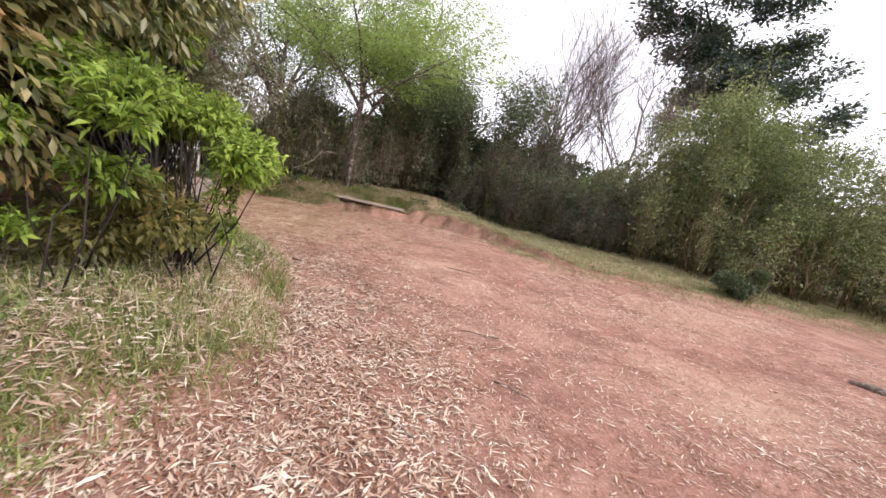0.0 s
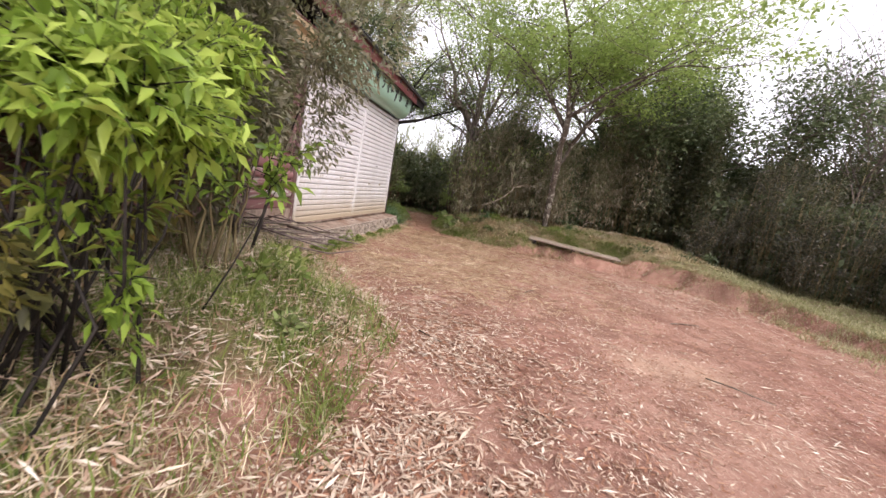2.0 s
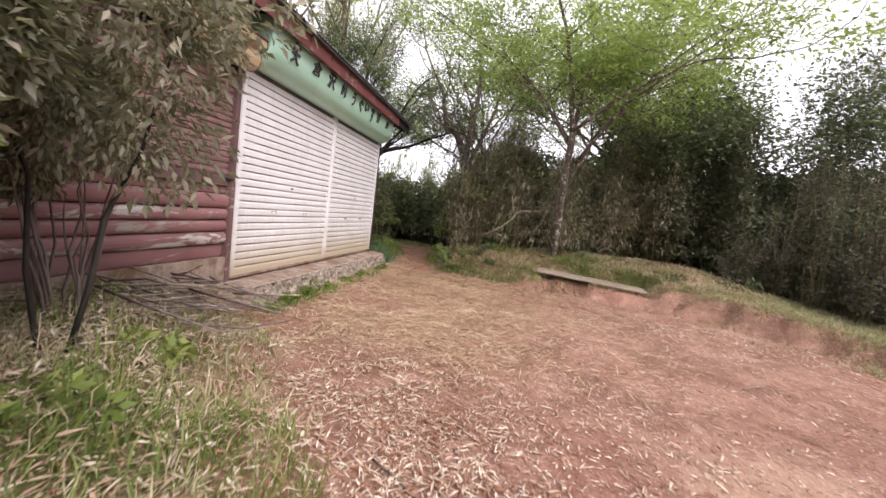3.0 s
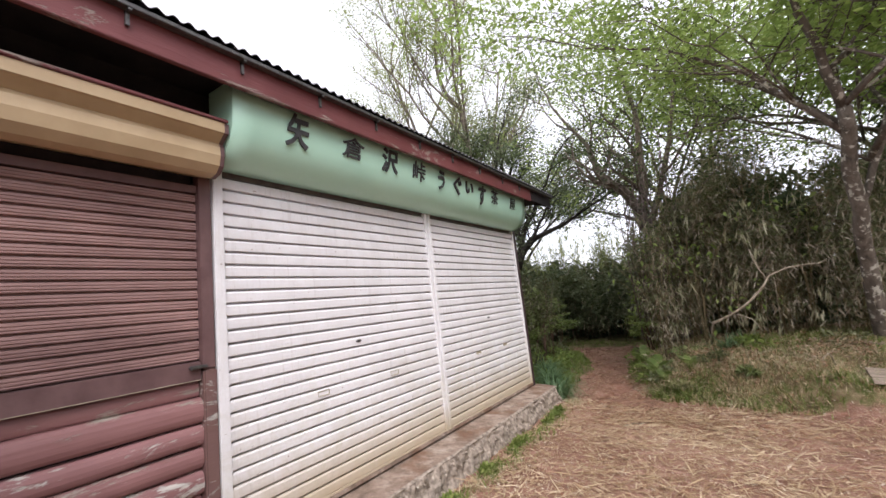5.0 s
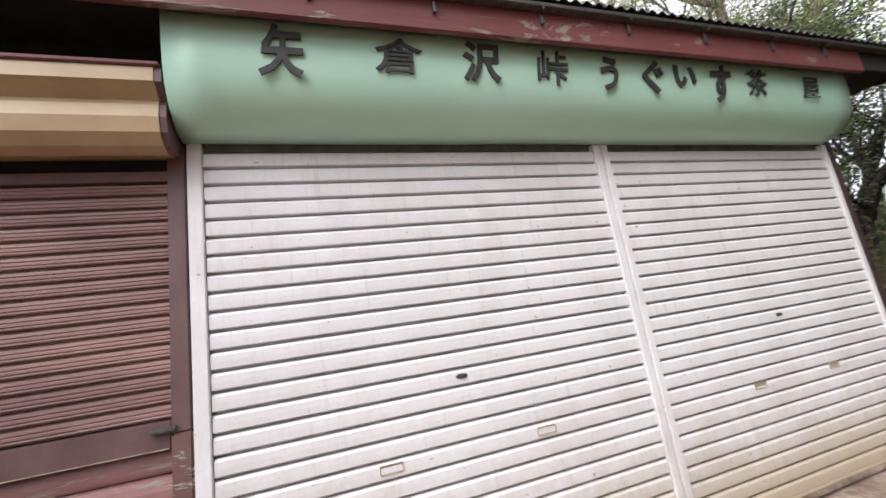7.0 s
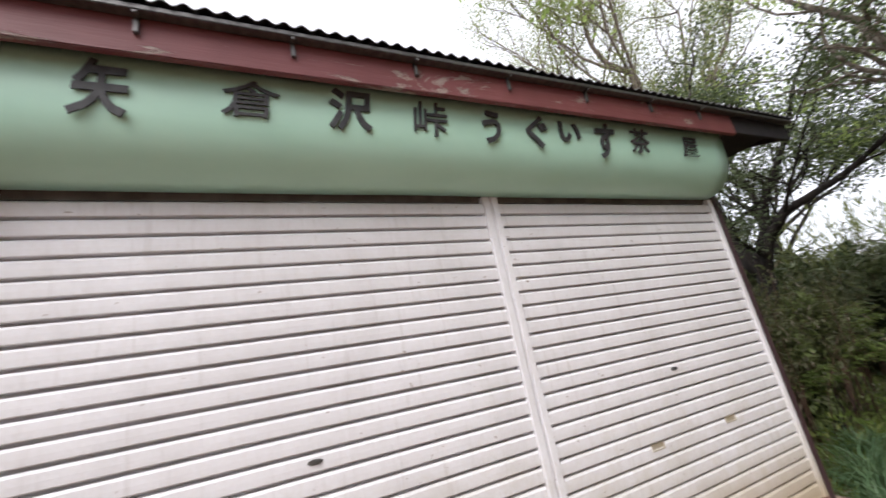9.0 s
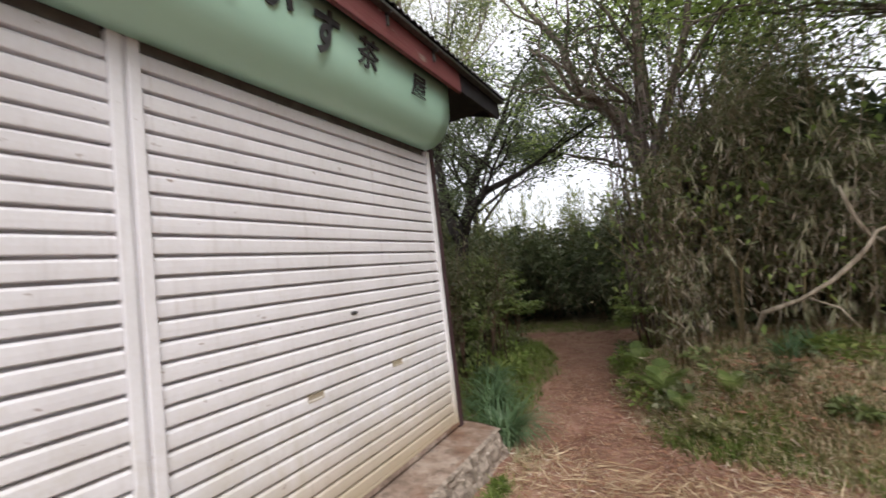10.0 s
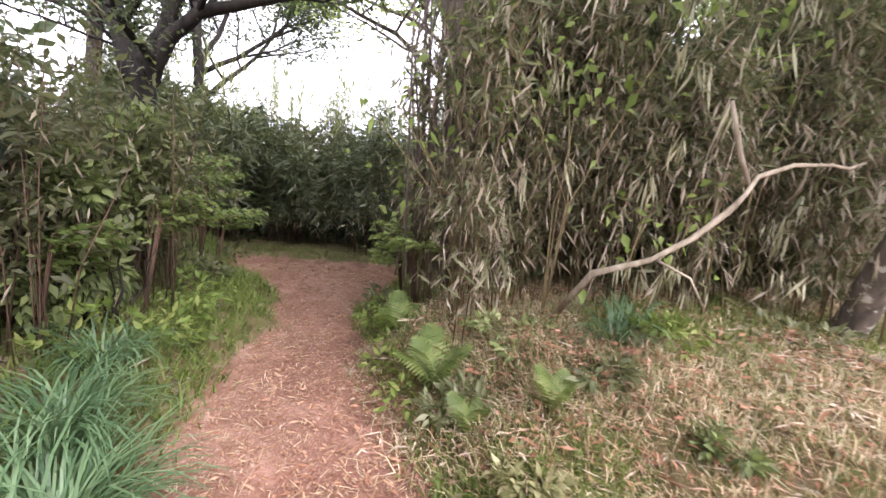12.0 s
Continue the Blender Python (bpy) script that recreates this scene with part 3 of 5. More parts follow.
right_shutter = shutter("roller_shutter", "closed white roller shutter, rust-stained along the bottom", 10.815, 12.945, 0.538, 2.779, 0.083, WHITE_SLAT, M_WHITE, M_HEAD)
brown_shutter = shutter("roller_shutter", "closed faded brown ribbed roller shutter above log boards", 5.22, 8.37, 1.62, 2.64, 0.06, BROWN_SLAT, M_BROWN, M_BROWN_DARK)
for y0, y1, lab in ((8.452, 8.514, "white guide rail"), (12.948, 13.0, "white guide rail")):
    house_part("guide_rail", box_bm(-2.12, -2.035, y0, y1, 0.5, 2.81, 0.005), M_WHITE_FRAME, lab)
for y0, y1, x1 in ((10.703, 10.748, -2.036), (10.75, 10.764, -2.046), (10.766, 10.812, -2.036)):
    house_part("mullion", box_bm(-2.12, x1, y0, y1, 0.5, 2.81, 0.004), M_WHITE_FRAME)
house_part("guide_rail", box_bm(-2.13, -2.05, 8.372, 8.442, 1.568, 2.80, 0.004), M_BROWN_DARK, "brown guide rail")
house_part("bottom_bar", box_bm(-2.112, -2.068, 5.22, 8.369, 1.508, 1.617, 0.006), M_BROWN_DARK, "brown bottom bar of the shutter")
house_part("worn_edge", box_bm(-2.0675, -2.064, 5.22, 8.36, 1.5095, 1.5135), M_PALE, "worn bare edge of the bottom bar")
house_part("latch", box_bm(-2.066, -2.035, 8.295, 8.395, 1.575, 1.597, 0.006), M_STEEL, "small rusty slide latch")
for y0, y1 in ((8.517, 10.70), (10.815, 12.945)):
    house_part("bottom_bar", box_bm(-2.088, -2.042, y0, y1, 0.52, 0.5365, 0.003), M_WHITE, "muddy bottom bar of the white shutter")
house_part("sill_strip", box_bm(-2.115, -2.03, 8.455, 13.0, 0.492, 0.519, 0.004), M_CONCRETE)


def keyhole(y, z):
    bm = bmesh.new()
    bmesh.ops.create_cone(bm, cap_ends=True, segments=20, radius1=1.0, radius2=0.85, depth=0.006)
    bmesh.ops.scale(bm, vec=(0.032, 0.012, 1.0), verts=bm.verts)
    bmesh.ops.create_cone(bm, cap_ends=True, segments=14, radius1=0.008, radius2=0.007, depth=0.02)
    bmesh.ops.transform(bm, matrix=Matrix(((0, 0, 1, -2.043), (1, 0, 0, y), (0, 1, 0, z), (0, 0, 0, 1))), verts=bm.verts)
    house_part("lock", bm, M_STEEL, "dark oval shutter lock")


def letter_slot(y, z):
    bm = box_bm(-2.048, -2.040, y - 0.052, y + 0.052, z - 0.019, z + 0.019)
    front = max(bm.faces, key=lambda f: f.calc_center_median().x)
    bmesh.ops.inset_region(bm, faces=[front], thickness=0.006, depth=-0.006)
    house_part("finger_plate", bm, M_BRASS, "yellowed recessed finger plate")


for y, z in ((9.602, 1.572), (11.892, 1.572)):
    keyhole(y, z)
for y, z in ((9.212, 1.242), (10.007, 1.238), (11.54, 1.178), (12.265, 1.182)):
    letter_slot(y, z)

# green sign canopy
GREEN = [(-2.03, 2.80), (-1.95, 2.806), (-1.885, 2.832), (-1.825, 2.882), (-1.785, 2.945), (-1.762, 3.02), (-1.752, 3.10), (-1.748, 3.19), (-1.746, 3.30), (-2.03, 3.32)]
sign = house_part("sign_canopy", extrude_y(GREEN, 8.442, 12.93), M_GREEN, "pale green rounded sheet-metal canopy with black lettering")
bv = bmesh.new()
bv.from_mesh(sign.data)
bmesh.ops.subdivide_edges(bv, edges=[e for e in bv.edges if abs(e.verts[0].co.y - e.verts[1].co.y) > 1], cuts=30)
wavy(bv, None, 0.004, 3.0, 1.2)
bv.to_mesh(sign.data)
bv.free()
sign.data.polygons.foreach_set("use_smooth", [len(p.vertices) == 4 for p in sign.data.polygons])
BRUSH = {"矢": (0.85, 1.15), "倉": (1.15, 0.9), "沢": (0.95, 1.0), "う": (0.8, 1.05), "す": (0.85, 1.2), "い": (1.05, 0.9), "屋": (0.95, 0.9)}
SIGN = (("矢", 8.905, 3.1, 0.215), ("倉", 9.43, 3.117, 0.21), ("沢", 9.87, 3.115, 0.225), ("峠", 10.295, 3.11, 0.215), ("う", 10.675, 3.10, 0.22), ("ぐ", 11.0, 3.10, 0.23), ("い", 11.265, 3.12, 0.2), ("す", 11.565, 3.08, 0.235), ("茶", 11.91, 3.11, 0.2), ("屋", 12.46, 3.10, 0.2))
for k, (text, y, z, size) in enumerate(SIGN):
    cu = bpy.data.curves.new("letter", "FONT")
    cu.body = text
    cu.size = size
    cu.extrude = 0.004
    cu.offset = 0.0012 if text in "倉峠茶屋" else 0.006
    cu.align_x, cu.align_y = "CENTER", "CENTER"
    cu.resolution_u = 3
    tmp = bpy.data.objects.new("letter_curve", cu)
    scene.collection.objects.link(tmp)
    me = bpy.data.meshes.new_from_object(tmp)
    bpy.data.objects.remove(tmp)
    co = np.zeros(len(me.vertices) * 3, dtype=np.float32)
    me.vertices.foreach_get("co", co)
    co = co.reshape(-1, 3)
    if len(co):
        co[:, :2] -= (co[:, :2].max(0) + co[:, :2].min(0)) / 2
        co[:, :2] *= BRUSH.get(text, (1.0, 1.0))
        co[:, 0] += 0.12 * co[:, 1]
        me.vertices.foreach_set("co", co.ravel())
    me.transform(HOME @ Matrix(((0, 0.09, 1, -1.741), (1, 0, 0, y), (0, 1, 0, z), (0, 0, 0, 1))))
    me.materials.clear()
    me.materials.append(M_INK)
    letter = new("letter", me)
    letter.parent = sign
    letter["label"] = "cut-out black brush-style character"

# beige shutter box over the brown shutter
BEIGE = [(-2.10, 2.755), (-1.965, 2.715), (-1.90, 2.725), (-1.855, 2.765), (-1.838, 2.825), (-1.842, 2.88), (-1.855, 2.905), (-1.80, 2.945), (-1.782, 2.95), (-1.782, 3.012), (-2.10, 3.03)]
beige = house_part("shutter_box", extrude_y(BEIGE, 5.0, 8.405), M_BEIGE, "beige moulded sheet-metal shutter box")
house_part("end_cap", extrude_y([(x * 1.0 - 0.004, z) for x, z in BEIGE], 8.407, 8.432), M_BROWN_DARK, "dark end cap of the shutter box")
house_part("drip_edge", box_bm(-1.80, -1.77, 5.0, 8.425, 3.014, 3.034, 0.004), M_FASCIA, "dark red lip")

# eaves
house_part("fascia", box_bm(-1.685, -1.652, 3.7, 12.98, 3.205, 3.385, 0.004), M_FASCIA, "oxide-red fascia board with flaking paint")
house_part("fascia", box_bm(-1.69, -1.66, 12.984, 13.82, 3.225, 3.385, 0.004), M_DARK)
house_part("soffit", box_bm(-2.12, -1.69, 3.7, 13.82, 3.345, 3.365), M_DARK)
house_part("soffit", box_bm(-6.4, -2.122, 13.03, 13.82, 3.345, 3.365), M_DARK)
bm = bmesh.new()
vs = [bm.verts.new(c) for c in ((-1.66, 13.8, 3.24), (-1.66, 13.84, 3.24), (-4.2, 13.84, 4.08), (-4.2, 13.8, 4.08), (-1.66, 13.8, 3.39), (-1.66, 13.84, 3.39), (-4.2, 13.84, 4.26), (-4.2, 13.8, 4.26))]
for f in ((0, 1, 2, 3), (4, 7, 6, 5), (0, 4, 5, 1), (1, 5, 6, 2), (2, 6, 7, 3), (3, 7, 4, 0)):
    bm.faces.new([vs[i] for i in f])
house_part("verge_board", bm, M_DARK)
yy = np.arange(3.6, 13.88, 0.0095)
wave = 0.0115 * np.cos(yy * 2 * math.pi / 0.076)
rows = ((-1.585, 3.412), (-4.2, 4.30), (-6.8, 3.40))
rv = [np.stack([np.full_like(yy, x), yy, z + wave + dz], axis=1) for dz in (0.0, 0.004) for x, z in rows]
rv = np.concatenate(rv)
m = len(yy)
rf = []
for layer in (0, 3):
    for r in (0, 1):
        a = (layer + r) * m + np.arange(m - 1)
        rf.append(np.stack([a, a + 1, a + 1 + m, a + m], axis=1))
a = np.arange(m - 1)
rf.append(np.stack([a, a + 1, a + 1 + 3 * m, a + 3 * m], axis=1))
roof = raw_mesh("roof", rv, np.concatenate(rf), M_ROOF, house, "dark corrugated iron roof")
roof.data.transform(HOME)
house_part("eave_batten", box_bm(-1.65, -1.60, 3.65, 13.85, 3.372, 3.398, 0.003), M_STEEL, "grey metal eave strip")
for y in (7.25, 7.87, 8.45, 9.03, 9.61, 10.21, 10.79, 11.39, 12.0, 12.55):
    bm = box_bm(-1.651, -1.632, y - 0.009, y + 0.009, 3.29, 3.375, 0.003)
    bm2 = box_bm(-1.652, -1.60, y - 0.009, y + 0.009, 3.355, 3.37, 0.003)
    me2 = bpy.data.meshes.new("tmp")
    bm2.to_mesh(me2)
    bm2.free()
    bm.from_mesh(me2)
    bpy.data.meshes.remove(me2)
    house_part("gutter_bracket", bm, M_STEEL, "rusty gutter bracket")

# ---- the concrete step before the shutters ----
bm = box_bm(-2.3, -1.665, 8.42, 13.12, -0.1, 0.49)
bmesh.ops.subdivide_edges(bm, edges=[e for e in bm.edges if abs(e.verts[0].co.y - e.verts[1].co.y) > 1], cuts=140)
bmesh.ops.subdivide_edges(bm, edges=[e for e in bm.edges if abs(e.verts[0].co.x - e.verts[1].co.x) > 0.5 or abs(e.verts[0].co.z - e.verts[1].co.z) > 0.5], cuts=14)
for v in bm.verts:
    t = (v.co.x + 2.3) / 0.635
    edge = max(0.0, (v.co.x + 1.72) / 0.055)
    top = max(0.0, (v.co.z - 0.2) / 0.29)
    n1 = noise.noise(v.co * 3.0)
    n2 = noise.noise(v.co * 9.0)
    v.co.z -= 0.045 * t * top + edge * top * (0.012 + 0.06 * max(0, n1) ** 1.5 + 0.03 * n2 + 0.02 * noise.noise(v.co * 22.0))
    v.co.x -= edge * (0.02 + 0.05 * abs(n1) + 0.035 * n2 + 0.02 * noise.noise(v.co * 25.0)) + edge * top * 0.03
    if v.co.y > 13.0:
        v.co.y += 0.05 * n1
step_mesh = bpy.data.meshes.new("concrete_step")
bm.to_mesh(step_mesh)
bm.free()
step_mesh.materials.append(M_CONCRETE)
step_mesh.materials.append(M_RUBBLE)
for p in step_mesh.polygons:
    p.material_index = int(p.center.x > -1.745)
    p.use_smooth = p.center.x < -1.79
concrete_step = tagged(new("concrete_step", step_mesh), "worn concrete step with crumbling edge before the shutters", "step")

# bare aggregate along the broken edge
pebbles = []
for k in range(5):
    bm = bmesh.new()
    bmesh.ops.create_icosphere(bm, subdivisions=1, radius=0.5)
    for v in bm.verts:
        v.co *= 0.8 + 0.5 * noise.noise(v.co * 3 + Vector((k, 0, 0)))
    me = bpy.data.meshes.new("pebble")
    bm.to_mesh(me)
    bm.free()
    me.materials.append(M_PEBBLE)
    pebbles.append(me)
rng = np.random.default_rng(7)
for k in range(120):
    o = new("pebble", pebbles[k % 5])
    o.parent = concrete_step
    y = 8.5 + 4.55 * rng.random() ** 1.25
    f = rng.random()
    o.matrix_basis = pose(-1.735 + 0.075 * f + rng.normal() * 0.008, y, 0.42 - 0.05 * f ** 2 - 0.06 * (f > 0.8) * rng.random(), *(rng.random(3) * 360)) @ Matrix.Diagonal((*(0.012 + 0.028 * rng.random(3)), 1))

# ---- the wooden platform on the bank ----
deck = thing("wooden_platform", "low weathered grey plank platform lying on the grassy bank", "platform", (1.62, 13.2, 0.5))
deck.rotation_euler = (0, radians(3.2), radians(-7))
for i in range(4):
    bm = box_bm(0, 2.2 - 0.02 * (i % 2), i * 0.2, i * 0.2 + 0.19, 0, 0.032, 0.004)
    bmesh.ops.subdivide_edges(bm, edges=[e for e in bm.edges if abs(e.verts[0].co.x - e.verts[1].co.x) > 1], cuts=10)
    wavy(bm, None, 0.006, i * 3.1, 2.0)
    part("plank", bm, M_DECK, deck)
for x in (0.12, 1.05, 1.98):
    part("bearer", box_bm(x, x + 0.08, 0.02, 0.78, -0.09, -0.003, 0.006), M_BARK_DARK, deck)
loose = mesh_object("loose_plank", *(lambda b: ([tuple(v.co) for v in b.verts], [[v.index for v in f.verts] for f in b.faces]))(box_bm(-0.45, 0.45, -0.08, 0.08, 0, 0.025, 0.003)), M_DECK)
loose.matrix_world = pose(1.75, 14.55, ground_z(1.75, 14.55) + 0.02, 4, 3, -25)
tagged(loose, "weathered grey loose plank lying in grass", "plank")

# ---- plants ----
def limb(rng, p, d, length, r, level, lines, tips, opt):
    """Grows one limb and its side limbs; fills lines with tapered polylines and tips with (point, direction)."""
    n = 7 if level == 0 else 5
    pts = [(tuple(p), r)]
    p, d = np.array(p, float), np.array(d, float)
    d /= np.linalg.norm(d)
    stops = []
    for i in range(1, n + 1):
        d = d + rng.normal(size=3) * opt["wander"] + np.array([0, 0, opt["rise"]]) * (0.5 if level else 0.2)
        d /= np.linalg.norm(d)
        p = p + d * length / n
        rr = r * (1 - (1 - opt["taper"]) * i / n)
        pts.append((tuple(p), max(rr, 0.003)))
        stops.append((p.copy(), d.copy(), rr, i / n))
    lines.append(pts)
    if level >= opt["levels"]:
        tips.append((p.copy(), d.copy()))
        tips.append((stops[n // 2][0], stops[n // 2][1]))
        return
    kids = opt["kids"][level]
    for k in range(kids):
        u = opt["first"] + (1 - opt["first"]) * (k + rng.random() * 0.8) / kids if level == 0 else 0.25 + 0.75 * (k + rng.random() * 0.8) / kids
        q, dd, rr, _ = stops[min(n - 1, int(u * n))]
        a = rng.random() * 2 * math.pi
        out = np.array([math.cos(a), math.sin(a), 0.15])
        nd = dd * (1 - opt["spread"]) + out * opt["spread"]
        limb(rng, q, nd, length * opt["shrink"] * (0.75 + 0.5 * rng.random()), max(rr * 0.62, 0.004), level + 1, lines, tips, opt)
    limb(rng, p, d + rng.normal(size=3) * 0.25, length * opt["shrink"], max(pts[-1][1], 0.004), level + 1, lines, tips, opt)


def tip_leaves(rng, tips, count, radius, droop, flat=0.4):
    pts = np.array([t[0] for t in tips])
    dirs = np.array([t[1] for t in tips])
    pick = rng.integers(0, len(pts), count)
    base = pts[pick] + rng.normal(size=(count, 3)) * radius * np.array([1.15, 1.15, flat])
    along = unit(dirs[pick] * np.array([1, 1, 0.5]) + rng.normal(size=(count, 3)) * np.array([0.9, 0.9, 0.5]) + np.array([0, 0, -droop]))
    return base, along


def tree(name, label, at, trunk, opt, seed, bark, leaf_mat, count, radius, size, droop=0.3, lean=(0, 0, 1), thick=0.12, sides=6, width=0.45, flat=0.4):
    rng = np.random.default_rng(seed)
    z = ground_z(at[0], at[1]) - 0.06
    ob = thing(name, label, "tree", (at[0], at[1], z))
    lines, tips = [], []
    limb(rng, (0, 0, 0), lean, trunk, thick, 0, lines, tips, opt)
    stem = lines[0]
    flare = [(stem[0][0], stem[0][1] * 1.6), (tuple(np.array(stem[0][0]) * 0.9 + np.array(stem[1][0]) * 0.1), stem[0][1] * 1.12)] + stem[1:]
    limb_object("trunk", [flare], bark, ob, 9)
    limb_object("limb", lines[1:], bark, ob, sides if sides < 6 else 5)
    if count:
        b, a = tip_leaves(rng, tips, count, radius, droop, flat)
        ln = size * (0.7 + 0.6 * rng.random(count))
        flat_leaves("crown", b, a, ln, ln * width, leaf_mat, ob, rng)
    return ob


def flat_leaves(name, base, along, length, width, material, parent=None, rng=None, up_bias=1.0, label=""):
    """Cheap leaves of two folded triangles, for plants that stay at a distance."""
    n = len(base)
    along = unit(along)
    length, width = np.asarray(length)[:, None], np.asarray(width)[:, None]
    ref = unit(rng.normal(size=(n, 3)) * 0.7 + np.array([0, 0, up_bias]))
    side = unit(np.cross(along, ref))
    up = np.cross(side, along)
    mid = base + along * length * 0.42 + up * width * 0.2
    verts = np.stack([base, mid + side * width * 0.5, base + along * length, mid - side * width * 0.5], axis=1).reshape(-1, 3)
    faces = (np.arange(n)[:, None, None] * 4 + np.array([[0, 1, 2], [0, 2, 3]])[None]).reshape(-1, 3)
    return raw_mesh(name, verts, faces, material, parent, label)


def lumps(rng, n, centre, size, flatten=1.0):
    """Points spread through an uneven rounded mass."""
    k = max(6, n // 700)
    c = rng.normal(size=(k, 3))
    c = unit(c) * (0.45 + 0.5 * rng.random((k, 1)))
    r = 0.22 + 0.22 * rng.random(k)
    pick = rng.integers(0, k, n)
    p = c[pick] + unit(rng.normal(size=(n, 3))) * (r[pick][:, None] * (0.55 + 0.5 * rng.random((n, 1))))
    return np.array(centre) + p * np.array(size), unit(p - c[pick] * 0.75)


def bush(name, label, at, size, leaf_mat, count, leaf, seed, stems=12, bark=None, width=0.4, droop=0.2, lift=0.5, category="shrub", mid=None):
    """A shrub: bent stems out of the ground and a lumpy mass of leaves above them."""
    rng = np.random.default_rng(seed)
    z = ground_z(at[0], at[1]) - 0.04
    ob = thing(name, label, category, (at[0], at[1], z))
    mid = mid or size[2] * (1 + lift * 0.3)
    lines = []
    for _ in range(stems):
        a = rng.random() * 2 * math.pi
        foot = np.array([math.cos(a) * size[0], math.sin(a) * size[1], 0]) * 0.3 * rng.random()
        head = np.array([math.cos(a) * size[0] * 0.75, math.sin(a) * size[1] * 0.75, mid * (0.9 + 0.5 * rng.random())]) * (0.6 + 0.4 * rng.random())
        pts = []
        for i in range(6):
            t = i / 5
            q = foot * (1 - t) + head * t + rng.normal(size=3) * 0.05 * size[0] * (t > 0)
            q[2] = max(q[2], 0) if i else -0.05
            pts.append((tuple(q), 0.016 * (1 - 0.75 * t) * max(0.7, size[2])))
        lines.append(pts)
    limb_object("stem", lines, bark or M_BARK_DARK, ob, 5)
    b, d = lumps(rng, count, (0, 0, mid), size)
    b[:, 2] = np.abs(b[:, 2] - 0.06) + 0.06
    along = unit(d + rng.normal(size=(count, 3)) * 0.6 + np.array([0, 0, -droop]))
    ln = leaf * (0.65 + 0.7 * rng.random(count))
    flat_leaves("foliage", b, along, ln, ln * width, leaf_mat, ob, rng)
    return ob


def thicket(name, label, line, depth, height, per_metre, seed, leaf=0.17, dry=0.25, canes=26, top=0.5, mat=None, wide=0.14, ragged=0.16, bare=0.12, cane_mat=None, fill=800):
    """A stand of bamboo grass along a line: thin canes, drooping narrow leaves, withered ones lower down."""
    rng = np.random.default_rng(seed)
    ob = thing(name, label, "bamboo thicket", (line[0][0], line[0][1], 0.0), kind="stuff")
    o = np.array([line[0][0], line[0][1], 0.0])
    seg = [math.dist(a, b) for a, b in zip(line, line[1:])]
    total = sum(seg)
    lp = np.array(line, float)
    cum = np.concatenate([[0], np.cumsum(seg)])

    def spot(n):
        s = rng.random(n) * total
        i = np.clip(np.searchsorted(cum, s) - 1, 0, len(seg) - 1)
        t = (s - cum[i]) / np.array(seg)[i]
        p = lp[i] * (1 - t[:, None]) + lp[i + 1] * t[:, None]
        dv = lp[i + 1] - lp[i]
        nrm = np.stack([-dv[:, 1], dv[:, 0]], axis=1)
        nrm /= np.linalg.norm(nrm, axis=1, keepdims=True)
        off = depth * (rng.random(n) ** 1.6) + 0.16 * depth * (np.sin(s * 2.3 + seed) + np.sin(s * 4.9 + 2 * seed) + 0.7 * np.sin(s * 9.1 + 3 * seed))
        hump = 0.7 + 0.3 * np.sin(s * 1.3 + seed) + 0.25 * np.sin(s * 3.1 + 2 * seed) + 0.15 * np.sin(s * 7.7 + seed)
        return p + nrm * off[:, None], np.clip(off / depth, 0, 1), hump

    nc = int(canes * total)
    p, u, hump = spot(nc)
    z, _ = land(p[:, 0], p[:, 1])
    h = height * (0.7 - ragged / 2 + 0.3 * u + ragged * rng.random(nc)) * (0.55 + 0.45 * hump if ragged < 0.3 else 0.2 + 0.92 * hump)
    lean = rng.normal(size=(nc, 2)) * 0.16
    lines = []
    for i in range(nc):
        f = np.array([p[i, 0], p[i, 1], z[i] - 0.03]) - o
        lines.append([(tuple(f), 0.006), (tuple(f + np.array([lean[i, 0] * 0.3, lean[i, 1] * 0.3, h[i] * 0.5])), 0.005), (tuple(f + np.array([lean[i, 0], lean[i, 1], h[i]])), 0.002)])
    limb_object("canes", lines, cane_mat or M_CULM, ob, 3)
    n = int(per_metre * total)
    c = rng.integers(0, nc, n)
    t = bare + (1 - bare) * rng.random(n) ** 0.75
    base = np.stack([p[c, 0] + lean[c, 0] * t, p[c, 1] + lean[c, 1] * t, z[c] + h[c] * t], axis=1) + rng.normal(size=(n, 3)) * np.array([0.11, 0.11, 0.05]) - o
    base[:, 2] = np.maximum(base[:, 2], 0.2)
    clump = cells(base[:, 0] + 0.8 * base[:, 1], base[:, 2], 2.6, seed) * 0.6 + cells(base[:, 0] - 0.6 * base[:, 1], base[:, 2], 5.5, seed + 3) * 0.4
    keep = rng.random(n) < np.clip((clump - 0.3) * 5, 0.12, 1)
    base, t, n = base[keep], t[keep], int(keep.sum())
    a = rng.random(n) * 2 * math.pi
    pitch = rng.normal(size=n) * 0.45 - 0.35 + 0.5 * (t > 0.93)
    along = np.stack([np.cos(a) * np.cos(pitch), np.sin(a) * np.cos(pitch), np.sin(pitch)], axis=1)
    ln = leaf * (0.6 + 0.8 * rng.random(n))
    wither = rng.random(n) < dry * (1.3 - 0.5 * t)
    flat_leaves("foliage", base[~wither], along[~wither], ln[~wither], ln[~wither] * wide + 0.006, mat or M_BAMBOO, ob, rng)
    along[wither] = unit(along[wither] + np.array([0, 0, -1.1]))
    flat_leaves("withered_leaves", base[wither], along[wither], ln[wither] * 1.15, ln[wither] * 0.09 + 0.005, M_DRYLEAF, ob, rng)
    # Large leaves in a darker material, added for the thicket's shaded inside.
    n = int(fill * total)
    p3, u3, hump3 = spot(n)
    z3, _ = land(p3[:, 0], p3[:, 1])
